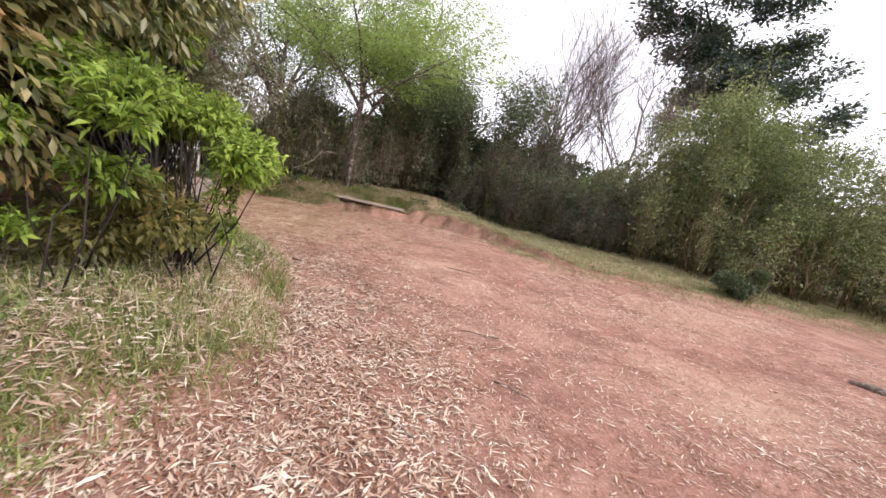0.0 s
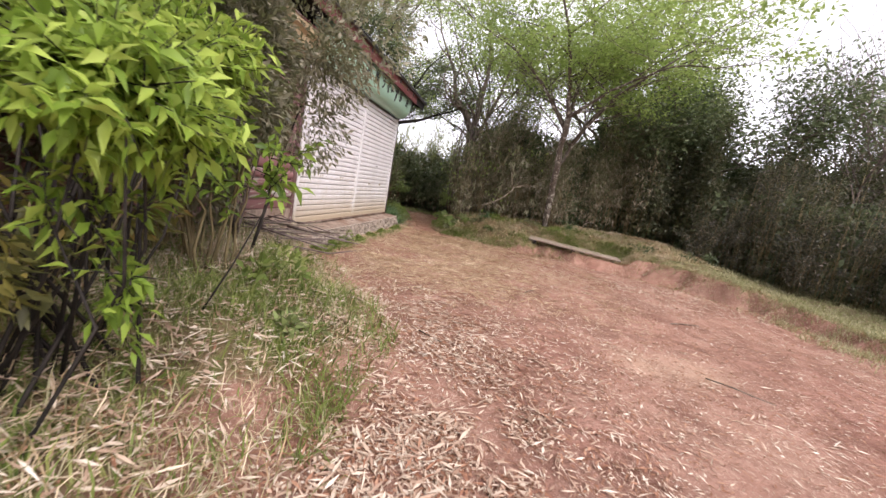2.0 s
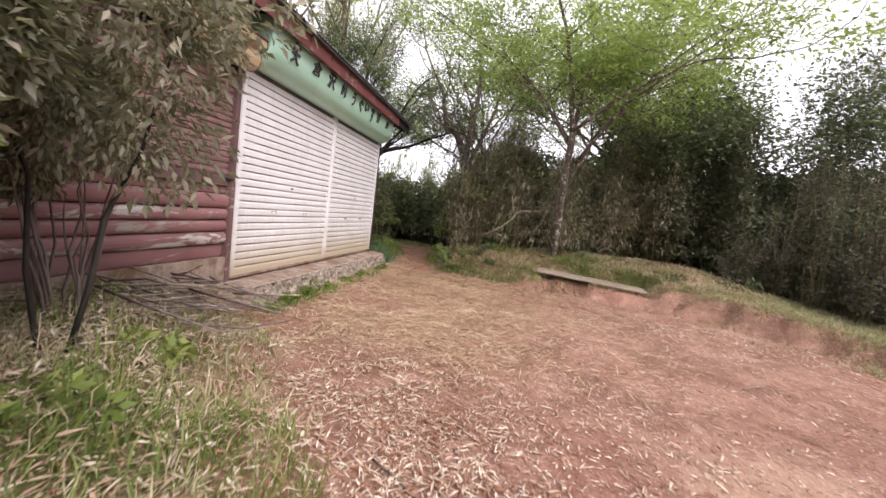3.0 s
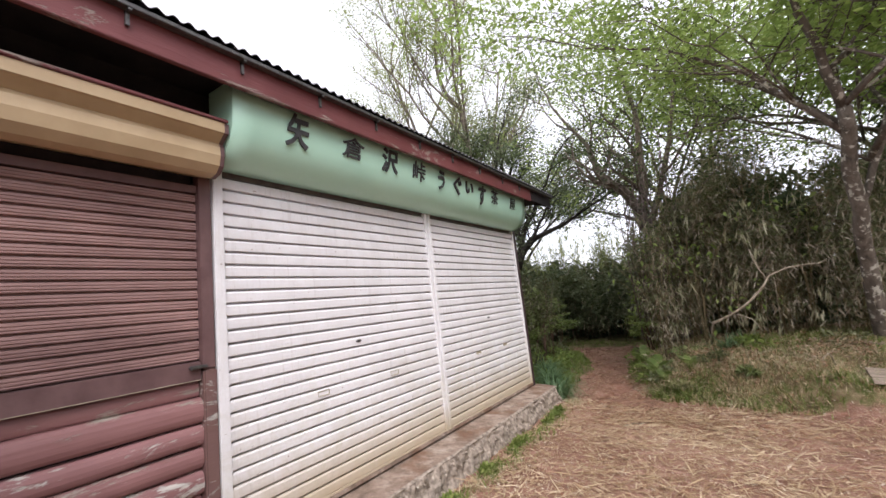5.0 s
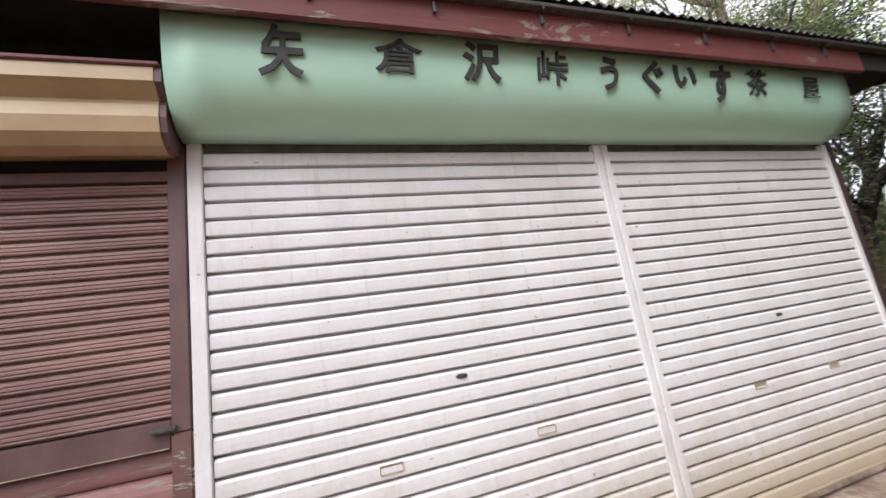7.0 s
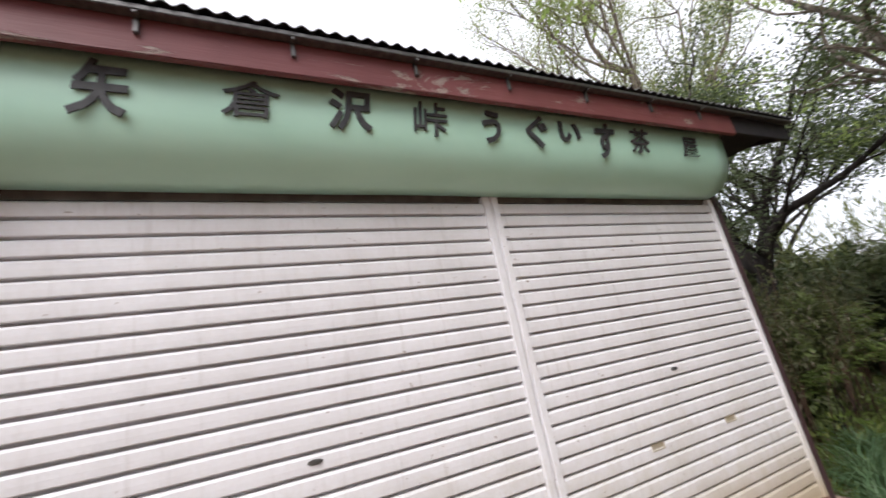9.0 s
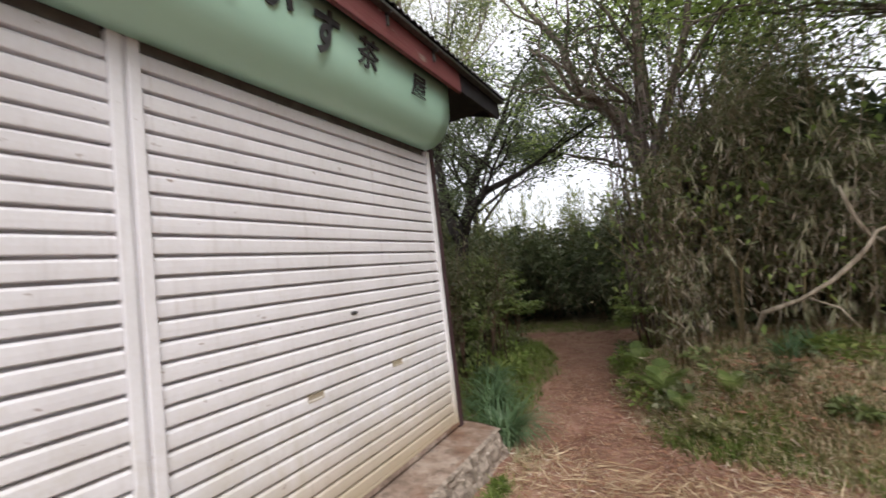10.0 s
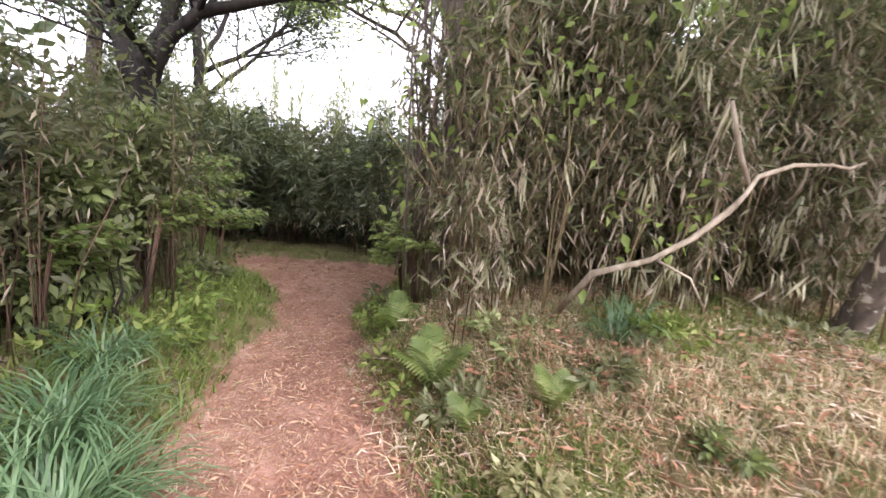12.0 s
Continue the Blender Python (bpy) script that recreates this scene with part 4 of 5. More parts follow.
    base = np.stack([p3[:, 0], p3[:, 1], z3 + height * 0.8 * rng.random(n) * (0.7 + 0.3 * hump3)], axis=1) - o
    dv = lp[-1] - lp[0]
    base[:, :2] += np.array([-dv[1], dv[0]]) / np.hypot(*dv) * depth * 0.55
    ln = 0.2 * (0.6 + 0.7 * rng.random(n))
    flat_leaves("inner_foliage", base, unit(rng.normal(size=(n, 3)) + np.array([0, 0, -0.4])), ln, ln * 0.5, M_DARKLEAF, ob, rng, 0.2)
    if top:
        k = int(9 * total * top)
        p2, u2, hump2 = spot(k)
        z2, _ = land(p2[:, 0], p2[:, 1])
        lines = []
        root, way = [], []
        for i in range(k):
            f = np.array([p2[i, 0], p2[i, 1], z2[i] + height * (0.5 + 0.25 * u2[i])]) - o
            hh = height * (0.34 + 0.22 * rng.random())
            e = f + np.array([rng.normal() * 0.08, rng.normal() * 0.08, hh])
            lines.append([(tuple(f), 0.004), (tuple(e), 0.0015)])
            for _ in range(16):
                w = 0.35 + 0.65 * rng.random()
                root.append(f * (1 - w) + e * w)
                q = rng.random() * 2 * math.pi
                way.append((math.cos(q) * 0.5, math.sin(q) * 0.5, 0.85))
        limb_object("shoots", lines, M_CULM, ob, 3)
        ln = leaf * (0.6 + 0.5 * rng.random(len(root)))
        flat_leaves("shoot_leaves", np.array(root), np.array(way), ln, ln * 0.13, M_PALELEAF, ob, rng)
    return ob


def shaped_tree(label, trunk, limbs, opt, seed, bark, leaf_mat, count, radius, size, droop=0.3, width=0.45, grow=1.3, every=3):
    """A tree whose main limbs follow given lines of (x, y, z, radius); finer limbs and leaves grow on them."""
    rng = np.random.default_rng(seed)
    x0, y0 = trunk[0][0], trunk[0][1]
    z0 = ground_z(x0, y0) - 0.08
    ob = thing("tree", label, "tree", (x0, y0, z0))
    loc = lambda line: [((x - x0, y - y0, z - z0), r) for x, y, z, r in line]

    def fine(line):
        out = []
        for (p, r), (q, s) in zip(line, line[1:]):
            for k in range(4):
                t = k / 4
                w = rng.normal(size=3) * 0.16 * r * (k > 0)
                out.append((tuple(np.array(p) * (1 - t) + np.array(q) * t + w), r * (1 - t) + s * t))
        return out + [line[-1]]

    main = fine([((0, 0, 0), trunk[0][3] * 1.5)] + loc(trunk))
    limb_object("trunk", [main], bark, ob, 10)
    lines, tips = [], []
    for line in limbs:
        pts = fine(loc(line))
        lines.append(pts)
        for i in range(2, len(pts), every):
            d = np.array(pts[i][0]) - np.array(pts[i - 1][0])
            d = d / (np.linalg.norm(d) + 1e-6)
            a = rng.random() * 2 * math.pi
            nd = d * (1 - opt["spread"]) + np.array([math.cos(a), math.sin(a), 0.25]) * opt["spread"]
            limb(rng, pts[i][0], nd, grow * (0.7 + 0.6 * rng.random()), max(pts[i][1] * 0.5, 0.006), 1, lines, tips, opt)
        limb(rng, pts[-1][0], np.array(pts[-1][0]) - np.array(pts[-3][0]), grow, pts[-1][1], 1, lines, tips, opt)
    limb_object("limb", lines, bark, ob, 5)
    if count:
        b, a = tip_leaves(rng, tips, count, radius, droop)
        ln = size * (0.7 + 0.6 * rng.random(count))
        flat_leaves("crown", b, a, ln, ln * width, leaf_mat, ob, rng)
    return ob


# ---- thickets round the clearing ----
thicket("bamboo_thicket", "dense drooping bamboo grass with withered leaves behind the bank", [(-0.3, 18.2), (-0.45, 16.6), (-0.35, 15.5), (0.3, 15.0), (1.3, 14.85), (2.1, 15.05), (3.2, 15.25), (4.6, 15.2)], 1.7, 3.5, 17000, 11, 0.115, 0.52, 64, 0.6, fill=2200)
thicket("bamboo_thicket", "dark bamboo grass hedge with pale shoots closing the path", [(-6.6, 19.0), (-4.6, 19.6), (-2.8, 20.1), (-0.8, 20.3), (1.0, 20.0)], 2.0, 3.15, 9500, 12, 0.21, 0.1, 34, 1.6, M_SASA, 0.17, 0.16, 0.3, M_STEMS)
thicket("bamboo_thicket", "bamboo grass with pale feathery shoots beyond the hedge", [(-6.4, 20.6), (-4.0, 21.2), (-1.5, 21.6), (1.4, 21.4)], 1.6, 3.3, 4500, 23, 0.16, 0.12, 26, 1.6)
thicket("bamboo_thicket", "bamboo grass beside the path with dry reddish stems", [(-4.9, 18.3), (-3.5, 16.9), (-3.0, 15.6), (-2.75, 14.4), (-2.9, 13.5)][::-1], 1.6, 2.0, 8500, 13, 0.075, 0.16, 70, 0.0, M_UNDER, 0.3, 0.45, 0.4, M_STEMS)
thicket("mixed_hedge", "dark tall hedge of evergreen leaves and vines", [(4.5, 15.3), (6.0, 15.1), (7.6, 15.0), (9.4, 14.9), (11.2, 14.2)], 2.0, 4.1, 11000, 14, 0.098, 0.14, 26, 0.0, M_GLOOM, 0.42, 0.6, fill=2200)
thicket("mixed_hedge", "tangled roadside bushes with dry upright stems", [(11.4, 12.6), (10.4, 11.0), (10.0, 9.4), (10.4, 8.2), (11.9, 6.9), (14.0, 5.2), (16.5, 3.2)], 2.6, 4.6, 7400, 15, 0.095, 0.42, 60, 0.0, M_OLIVE, 0.4, 0.6)
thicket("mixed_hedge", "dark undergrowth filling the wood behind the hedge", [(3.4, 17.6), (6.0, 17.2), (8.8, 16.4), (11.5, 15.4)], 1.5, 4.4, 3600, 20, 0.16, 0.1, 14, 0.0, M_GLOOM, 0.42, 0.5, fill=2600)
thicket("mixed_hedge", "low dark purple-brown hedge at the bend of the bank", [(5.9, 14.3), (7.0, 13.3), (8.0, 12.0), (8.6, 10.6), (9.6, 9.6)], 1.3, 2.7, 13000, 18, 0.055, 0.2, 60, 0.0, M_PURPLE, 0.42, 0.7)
thicket("mixed_hedge", "distant wood edge beyond the hedges", [(12.0, 19.0), (17.0, 16.0), (20.5, 10.0), (21.0, 3.0)], 2.5, 4.5, 1200, 19, 0.28, 0.1, 5, 0.0, M_DARKLEAF, 0.5)
thicket("mixed_hedge", "hedge of mixed leaves behind the start of the path", [(16.5, 1.5), (12.0, -4.5), (4.0, -6.5), (-4.0, -5.0), (-5.5, 0.0), (-6.4, 3.6)][::-1], 2.0, 3.4, 600, 16, 0.34, 0.15, 6, 0.0, M_DARKLEAF, 0.45, fill=300)
thicket("mixed_hedge", "wood edge behind the house", [(-8.0, 4.0), (-8.5, 12.0), (-8.0, 17.5), (-6.6, 19.0)], 2.0, 4.2, 800, 17, 0.34, 0.1, 6, 0.0, M_DARKLEAF, 0.45, fill=300)

# broad green vine leaves climbing in the thickets
rng = np.random.default_rng(97)
for x, y, z, n, s in ((-0.4, 15.1, 2.1, 90, 0.32), (-0.75, 15.7, 1.5, 80, 0.26), (0.15, 14.85, 2.3, 60, 0.3), (0.8, 14.75, 1.35, 40, 0.22), (1.5, 14.9, 2.6, 60, 0.35)):
    g = ground_z(x, y)
    vine = thing("climbing_vine", "leafy green vine climbing through the bamboo thicket", "vine", (x, y, g), "vines in the thickets")
    p = rng.normal(size=(n, 3)) * np.array([s, 0.1, s * 0.8]) + np.array([0, 0, z - g])
    lines = [[((0, 0.15, -0.03), 0.006), ((rng.normal() * 0.1, 0.1, (z - g) * 0.5), 0.005), (tuple(p[k]), 0.003)] for k in range(0, n, 14)]
    limb_object("stem", lines, M_CULM, vine, 4)
    ln = 0.085 * (0.6 + 0.7 * rng.random(n))
    leaves("foliage", p, unit(rng.normal(size=(n, 3)) + np.array([0, -0.5, -0.1])), ln, ln * 0.55, M_SPRING, vine, rng, 0.2, 0.2)

# ---- trees ----
OPT = dict(wander=0.12, rise=0.1, taper=0.55, levels=3, kids=(4, 3, 3), first=0.45, spread=0.55, shrink=0.62)
BARE = dict(OPT, levels=4, first=0.1, kids=(8, 6, 5, 3), rise=0.16, spread=0.5, shrink=0.62, wander=0.1)
shaped_tree("dark broadleaf tree forking low behind the path", [(-4.35, 17.5, 0.4, 0.2), (-4.2, 17.45, 1.6, 0.165), (-4.05, 17.41, 2.5, 0.125), (-4.0, 17.4, 2.75, 0.085)], [[(-4.08, 17.41, 2.4, 0.11), (-3.75, 17.38, 2.95, 0.09), (-3.4, 17.35, 3.25, 0.075), (-2.6, 17.3, 3.45, 0.05), (-1.9, 17.3, 3.75, 0.025)], [(-4.06, 17.41, 2.45, 0.11), (-3.65, 17.5, 3.6, 0.08), (-3.1, 17.6, 4.4, 0.05), (-2.6, 17.6, 5.3, 0.03)], [(-4.1, 17.42, 2.4, 0.13), (-4.4, 17.5, 3.1, 0.11), (-4.5, 17.6, 4.1, 0.08), (-4.4, 17.7, 5.3, 0.055), (-4.2, 17.8, 6.4, 0.03)], [(-4.5, 17.6, 3.9, 0.06), (-5.2, 17.5, 4.7, 0.045), (-5.6, 17.5, 5.8, 0.025)]], dict(OPT, kids=(0, 3, 3), spread=0.6, shrink=0.6, rise=0.05), 21, M_BARK_DARK, M_DARKLEAF, 16000, 0.18, 0.075, 0.15, 0.45, 0.95, 3)
shaped_tree("vine-hung tree with twisting bare limbs beside the path", [(-0.3, 16.1, 0.7, 0.19), (-0.45, 16.0, 2.3, 0.15), (-0.58, 16.0, 3.2, 0.13)], [[(-0.58, 16.0, 3.2, 0.12), (-0.8, 15.95, 3.65, 0.1), (-1.2, 15.9, 4.1, 0.075), (-1.35, 15.9, 4.8, 0.05), (-1.8, 15.9, 5.6, 0.03)], [(-0.52, 16.0, 3.0, 0.1), (-0.42, 16.0, 4.0, 0.08), (-0.35, 15.9, 5.2, 0.05), (-0.5, 15.9, 6.2, 0.03)], [(-0.5, 16.0, 2.8, 0.07), (-0.15, 15.9, 3.6, 0.06), (0.15, 15.8, 4.4, 0.045), (0.4, 15.7, 5.4, 0.03)], [(-0.45, 15.9, 2.0, 0.03), (-0.2, 15.6, 2.5, 0.022), (0.05, 15.5, 2.9, 0.018), (0.4, 15.4, 3.05, 0.01)]], dict(OPT, kids=(0, 3, 3), spread=0.62, shrink=0.6, wander=0.2), 42, M_BARK, M_DARKLEAF, 6000, 0.22, 0.07, 0.3, 0.45, 1.0, 3)
rng = np.random.default_rng(43)
vines = []
for i in range(40):
    x = -0.45 + rng.normal() * 0.28
    y = 15.85 + rng.normal() * 0.15
    t = rng.uniform(2.4, 4.6)
    vines.append([((x, y, t), 0.008), ((x + rng.normal() * 0.12, y - 0.08, t * 0.65), 0.009), ((x + rng.normal() * 0.2, y - 0.1, 0.75), 0.01)])
tagged(limb_object("hanging_vines", vines, M_TWIG, None, 4), "tangle of bare grey vines hanging round the trunk", "vines", kind="stuff")
shaped_tree("leaning lichen-spotted tree with a bright spring crown", [(2.1, 14.75, 0.7, 0.095), (2.06, 14.4, 1.7, 0.085), (2.0, 13.9, 2.6, 0.078), (1.97, 13.4, 3.5, 0.07)], [[(1.97, 13.4, 3.5, 0.06), (1.8, 13.1, 4.3, 0.045), (1.55, 12.7, 5.1, 0.035), (1.2, 12.3, 5.8, 0.02)], [(2.02, 14.1, 2.3, 0.036), (2.5, 14.0, 3.5, 0.055), (3.2, 14.1, 4.4, 0.04), (4.1, 14.1, 5.1, 0.02)], [(1.98, 13.6, 3.1, 0.06), (2.1, 14.0, 4.2, 0.05), (2.3, 14.4, 5.5, 0.03)], [(1.98, 13.5, 3.3, 0.04), (1.35, 13.9, 4.2, 0.032), (0.7, 14.3, 4.9, 0.02)], [(1.97, 13.4, 3.5, 0.04), (2.6, 12.6, 4.0, 0.03), (3.3, 11.8, 4.3, 0.018)], [(1.98, 13.55, 3.2, 0.035), (1.2, 13.3, 4.2, 0.028), (0.4, 13.1, 4.8, 0.02), (-0.5, 13.0, 5.2, 0.012)], [(2.2, 13.95, 2.95, 0.04), (2.9, 13.2, 4.1, 0.03), (3.8, 12.5, 4.8, 0.018)]], dict(OPT, kids=(0, 4, 3), spread=0.68, shrink=0.66, rise=0.0), 23, M_BARK_PALE, M_SPRING, 26000, 0.17, 0.095, 0.3, 0.42, 1.35, 2)
tree("tree", "tall slender tree with sparse pale new leaves", (-6.7, 19.6), 8.0, dict(OPT, first=0.3, kids=(10, 5, 4), rise=0.22, spread=0.42, shrink=0.48), 24, M_BARK, M_PALELEAF, 26000, 0.2, 0.075, 0.1, (0, 0, 1), 0.13)
tree("tree", "tall slender tree with sparse pale new leaves", (-9.4, 19.0), 7.5, dict(OPT, first=0.3, kids=(10, 5, 4), rise=0.22, spread=0.42, shrink=0.48), 44, M_BARK, M_PALELEAF, 22000, 0.2, 0.075, 0.1, (0.05, 0, 1), 0.12)
tree("tree", "dark evergreen tree behind the forked tree", (-5.6, 21.2), 4.6, dict(OPT, first=0.3, kids=(6, 4, 4), spread=0.5, shrink=0.55), 45, M_BARK_DARK, M_DARKLEAF, 24000, 0.22, 0.1, 0.2, (0, 0, 1), 0.14)
tree("tree", "bare grey tree with fine upright pinkish twigs", (10.3, 15.8), 4.3, BARE, 25, M_TWIG, M_PALELEAF, 1500, 0.15, 0.05, 0.1, (-0.05, 0, 1), 0.09, 3)
tree("tree", "bare grey tree with fine upright pinkish twigs", (13.6, 15.2), 4.2, BARE, 26, M_TWIG, M_PALELEAF, 1500, 0.15, 0.05, 0.1, (0.05, 0, 1), 0.09, 3)
tree("tree", "bare grey tree with fine upright pinkish twigs", (12.0, 17.5), 4.6, BARE, 46, M_TWIG, M_PALELEAF, 1500, 0.15, 0.05, 0.1, (0.0, 0, 1), 0.09, 3)
tree("conifer", "tall dark blue-green conifer behind the bushes", (18.2, 12.0), 12.0, dict(OPT, levels=2, first=0.12, kids=(30, 8), rise=0.0, spread=0.8, shrink=0.23, taper=0.12), 27, M_BARK_DARK, M_CONIFER, 42000, 0.27, 0.22, 0.15, (0, 0, 1), 0.2, flat=0.9)
tree("tree", "bright spring-green tree above the dark hedge", (4.2, 17.2), 3.3, dict(OPT, first=0.5, kids=(6, 4, 4), shrink=0.72, spread=0.62, rise=0.05), 28, M_BARK, M_SPRING, 28000, 0.26, 0.112, 0.3, (0, 0, 1), 0.13, flat=0.8)
tree("tree", "spring-green tree among the hedge", (7.0, 17.5), 3.0, dict(OPT, first=0.45, kids=(6, 4, 4), shrink=0.68, spread=0.6), 29, M_BARK, M_DARKLEAF, 28000, 0.28, 0.12, 0.3, (0, 0, 1), 0.12, flat=0.8)
tree("tree", "spring-green tree behind the vine-hung tree", (0.9, 19.2), 3.6, dict(OPT, first=0.5, kids=(6, 4, 4), shrink=0.66, spread=0.6), 47, M_BARK, M_SPRING, 16000, 0.26, 0.09, 0.3, (0, 0, 1), 0.12)

# ---- shrubs ----
bush("shrub", "tall olive-green bush with dry stems by the clearing", (11.6, 8.6), (1.9, 1.7, 1.9), M_OLIVE, 24000, 0.09, 31, 20, M_CULM, 0.4, 0.2, 0.5, "shrub", 3.4)
bush("shrub", "olive bush with dry stems by the clearing", (13.0, 6.6), (1.6, 1.4, 1.5), M_OLIVE, 11000, 0.085, 30, 20, M_CULM, 0.4, 0.2, 0.5, "shrub", 2.6)
bush("shrub", "dark olive bush behind the low hedge", (11.0, 12.6), (1.2, 1.2, 1.0), M_OLIVE, 8000, 0.085, 29, 14, M_CULM, 0.4, 0.2, 0.5, "shrub", 1.6)
bush("shrub", "dark small bush among dry stems", (10.2, 6.3), (0.6, 0.6, 0.5), M_DARKLEAF, 4000, 0.08, 32, 10, M_CULM)
bush("shrub", "fern-green bush leaning over the path edge", (-2.85, 15.2), (0.5, 0.7, 0.7), M_OLIVE, 4200, 0.09, 37, 9)
bush("evergreen_shrub", "dense dark evergreen with drooping leaves, some turned orange", (-1.25, 4.7), (0.95, 1.3, 0.95), M_GLOSSY, 24000, 0.094, 36, 4, None, 0.36, 0.7, 0.5, "shrub", 2.25)
bush("evergreen_shrub", "dense dark evergreen with drooping leaves, some turned orange", (-2.2, 3.4), (1.2, 1.0, 1.5), M_GLOSSY, 24000, 0.094, 39, 4, None, 0.36, 0.7, 0.5, "shrub", 1.75)
bush("evergreen_shrub", "grey-green evergreen overhanging the brown shutter", (-1.08, 5.95), (0.95, 0.7, 0.95), M_GREYLEAF, 15000, 0.055, 38, 2, None, 0.35, 0.3, 0.5, "shrub", 1.85)
bush("evergreen_shrub", "thin grey-brown shrub before the log wall", (-1.45, 5.25), (0.5, 0.75, 0.95), M_GREYLEAF, 16000, 0.06, 48, 12, M_CULM, 0.38, 0.3, 0.5, "shrub", 1.35)
bush("evergreen_shrub", "dense grey-green twiggy shrub behind the fresh leaves", (-0.95, 5.35), (0.45, 0.5, 0.75), M_GREYLEAF, 9000, 0.06, 49, 12, M_CULM, 0.38, 0.3, 0.5, "shrub", 1.15)
bush("evergreen_shrub", "dry twiggy grey-brown brush against the log wall", (-1.5, 6.35), (0.34, 0.55, 0.5), M_GREYLEAF, 6000, 0.05, 57, 16, M_TWIG, 0.34, 0.3, 0.5, "shrub", 1.2)
bush("evergreen_shrub", "low yellowing shrub with bare inner twigs", (-0.95, 4.1), (0.62, 0.95, 0.5), M_YELLOWING, 3600, 0.07, 40, 14, M_CULM, 0.35, 0.3, 0.5, "shrub", 0.55)


def lime_shrub(label, at, size, lift, sprigs, seed, leaf=0.075):
    """A fresh green shrub: slender stems and whorls of pointed leaves at the twig ends."""
    rng = np.random.default_rng(seed)
    z = ground_z(*at) - 0.04
    ob = thing("shrub", label, "shrub", (at[0], at[1], z))
    pts, out = lumps(rng, sprigs, (0, 0, lift), size)
    pts[:, 2] = np.maximum(pts[:, 2], 0.25)
    lines = []
    for i in range(0, sprigs, 40):
        a = np.array([rng.normal() * 0.12, rng.normal() * 0.16, -0.03])
        e = pts[i]
        m = (a + e) / 2 + rng.normal(size=3) * 0.07
        lines.append([(tuple(a), 0.009), (tuple(m), 0.006), (tuple(e), 0.003)])
    for i in range(sprigs):
        d = out[i] + np.array([0, 0, 0.25])
        lines.append([(tuple(pts[i] - d * 0.16), 0.003), (tuple(pts[i] + d * 0.05), 0.0015)])
    limb_object("stem", lines, M_BARK_DARK, ob, 4)
    k = 11
    base = np.repeat(pts, k, axis=0)
    axis = np.repeat(unit(out + np.array([0, 0, 0.25])), k, axis=0)
    t = np.tile(np.linspace(-0.14, 0.05, k), sprigs)[:, None]
    base = base + axis * t
    along = unit(axis * 0.55 + unit(rng.normal(size=base.shape)) * 0.9 + np.array([0, 0, 0.05]))
    ln = leaf * (0.65 + 0.6 * rng.random(len(base)))
    leaves("foliage", base, along, ln, ln * 0.36, M_LIME, ob, rng, 0.22, 0.22)
    return ob


lime_shrub("fresh green leafy shrub hanging over the path edge", (-0.6, 4.15), (0.78, 0.95, 0.6), 1.32, 1250, 51)
lime_shrub("fresh green leafy shrub behind the path edge", (-1.05, 4.5), (0.5, 0.6, 0.45), 1.45, 420, 56)
lime_shrub("fresh green leafy shrub hanging over the path edge", (-0.95, 3.3), (0.6, 0.5, 0.36), 1.0, 260, 52)
lime_shrub("low sprig of fresh yellow-green leaves", (-0.3, 4.1), (0.14, 0.3, 0.35), 0.7, 24, 53, 0.072)
lime_shrub("sparse young twigs with yellow-green leaf whorls", (-0.5, 5.0), (0.5, 0.35, 0.5), 0.72, 26, 55, 0.078)
lime_shrub("low yellowing shrub under the evergreen", (-1.5, 3.3), (0.5, 0.4, 0.2), 0.35, 90, 54, 0.07)

# ---- the blue-green grass clump beside the step ----
def arch_mesh(name, rng, n, long, wide, spread):
    """Strap leaves that rise, arch over and taper: n blades in one mesh."""
    verts, faces = [], []
    for _ in range(n):
        a = rng.random() * 2 * math.pi
        p = np.array([math.cos(a), math.sin(a), 0]) * spread * rng.random()
        a += rng.normal() * 0.5
        rise = rng.uniform(0.95, 1.45)
        L = long * rng.uniform(0.65, 1.25)
        fall = rng.uniform(0.22, 0.5)
        s = np.array([-math.sin(a), math.cos(a), 0.0])
        k0 = len(verts)
        for k in range(7):
            w = wide * (0.7, 1, 1, 0.9, 0.7, 0.45, 0.08)[k] / 2
            verts += [tuple(p - s * w), tuple(p + s * w)]
            p = p + np.array([math.cos(a) * math.cos(rise), math.sin(a) * math.cos(rise), math.sin(rise)]) * L / 6
            rise -= fall * (0.6 + 0.25 * k)
            rise = max(rise, -1.2)
            a += rng.normal() * 0.06
        faces += [(k0 + 2 * k, k0 + 2 * k + 1, k0 + 2 * k + 3, k0 + 2 * k + 2) for k in range(6)]
    me = bpy.data.meshes.new(name)
    me.from_pydata(verts, [], faces)
    me.materials.append(M_BLUEBLADE)
    return me


rng = np.random.default_rng(61)
singles = [arch_mesh("blade", rng, 1, 0.62, 0.013, 0.03) for _ in range(8)]
for at, count, long in (((-1.92, 13.6), 340, 0.57), ((-2.18, 13.95), 200, 0.46), ((-2.35, 14.45), 90, 0.36)):
    clump = thing("grass_clump", "arching clump of blue-green strap leaves beside the concrete step", "plant", (at[0], at[1], ground_z(*at) - 0.02))
    tuft = new("inner_tuft", arch_mesh("inner_tuft", rng, count, long, 0.011, 0.16))
    tuft.parent = clump
    for k in range(40):
        o = new("blade", singles[k % 8])
        o.parent = clump
        o.matrix_basis = pose(rng.normal() * 0.07, rng.normal() * 0.07, 0, 0, 0, rng.uniform(0, 360)) @ Matrix.Scale(long / 0.62 * rng.uniform(0.85, 1.2), 4)


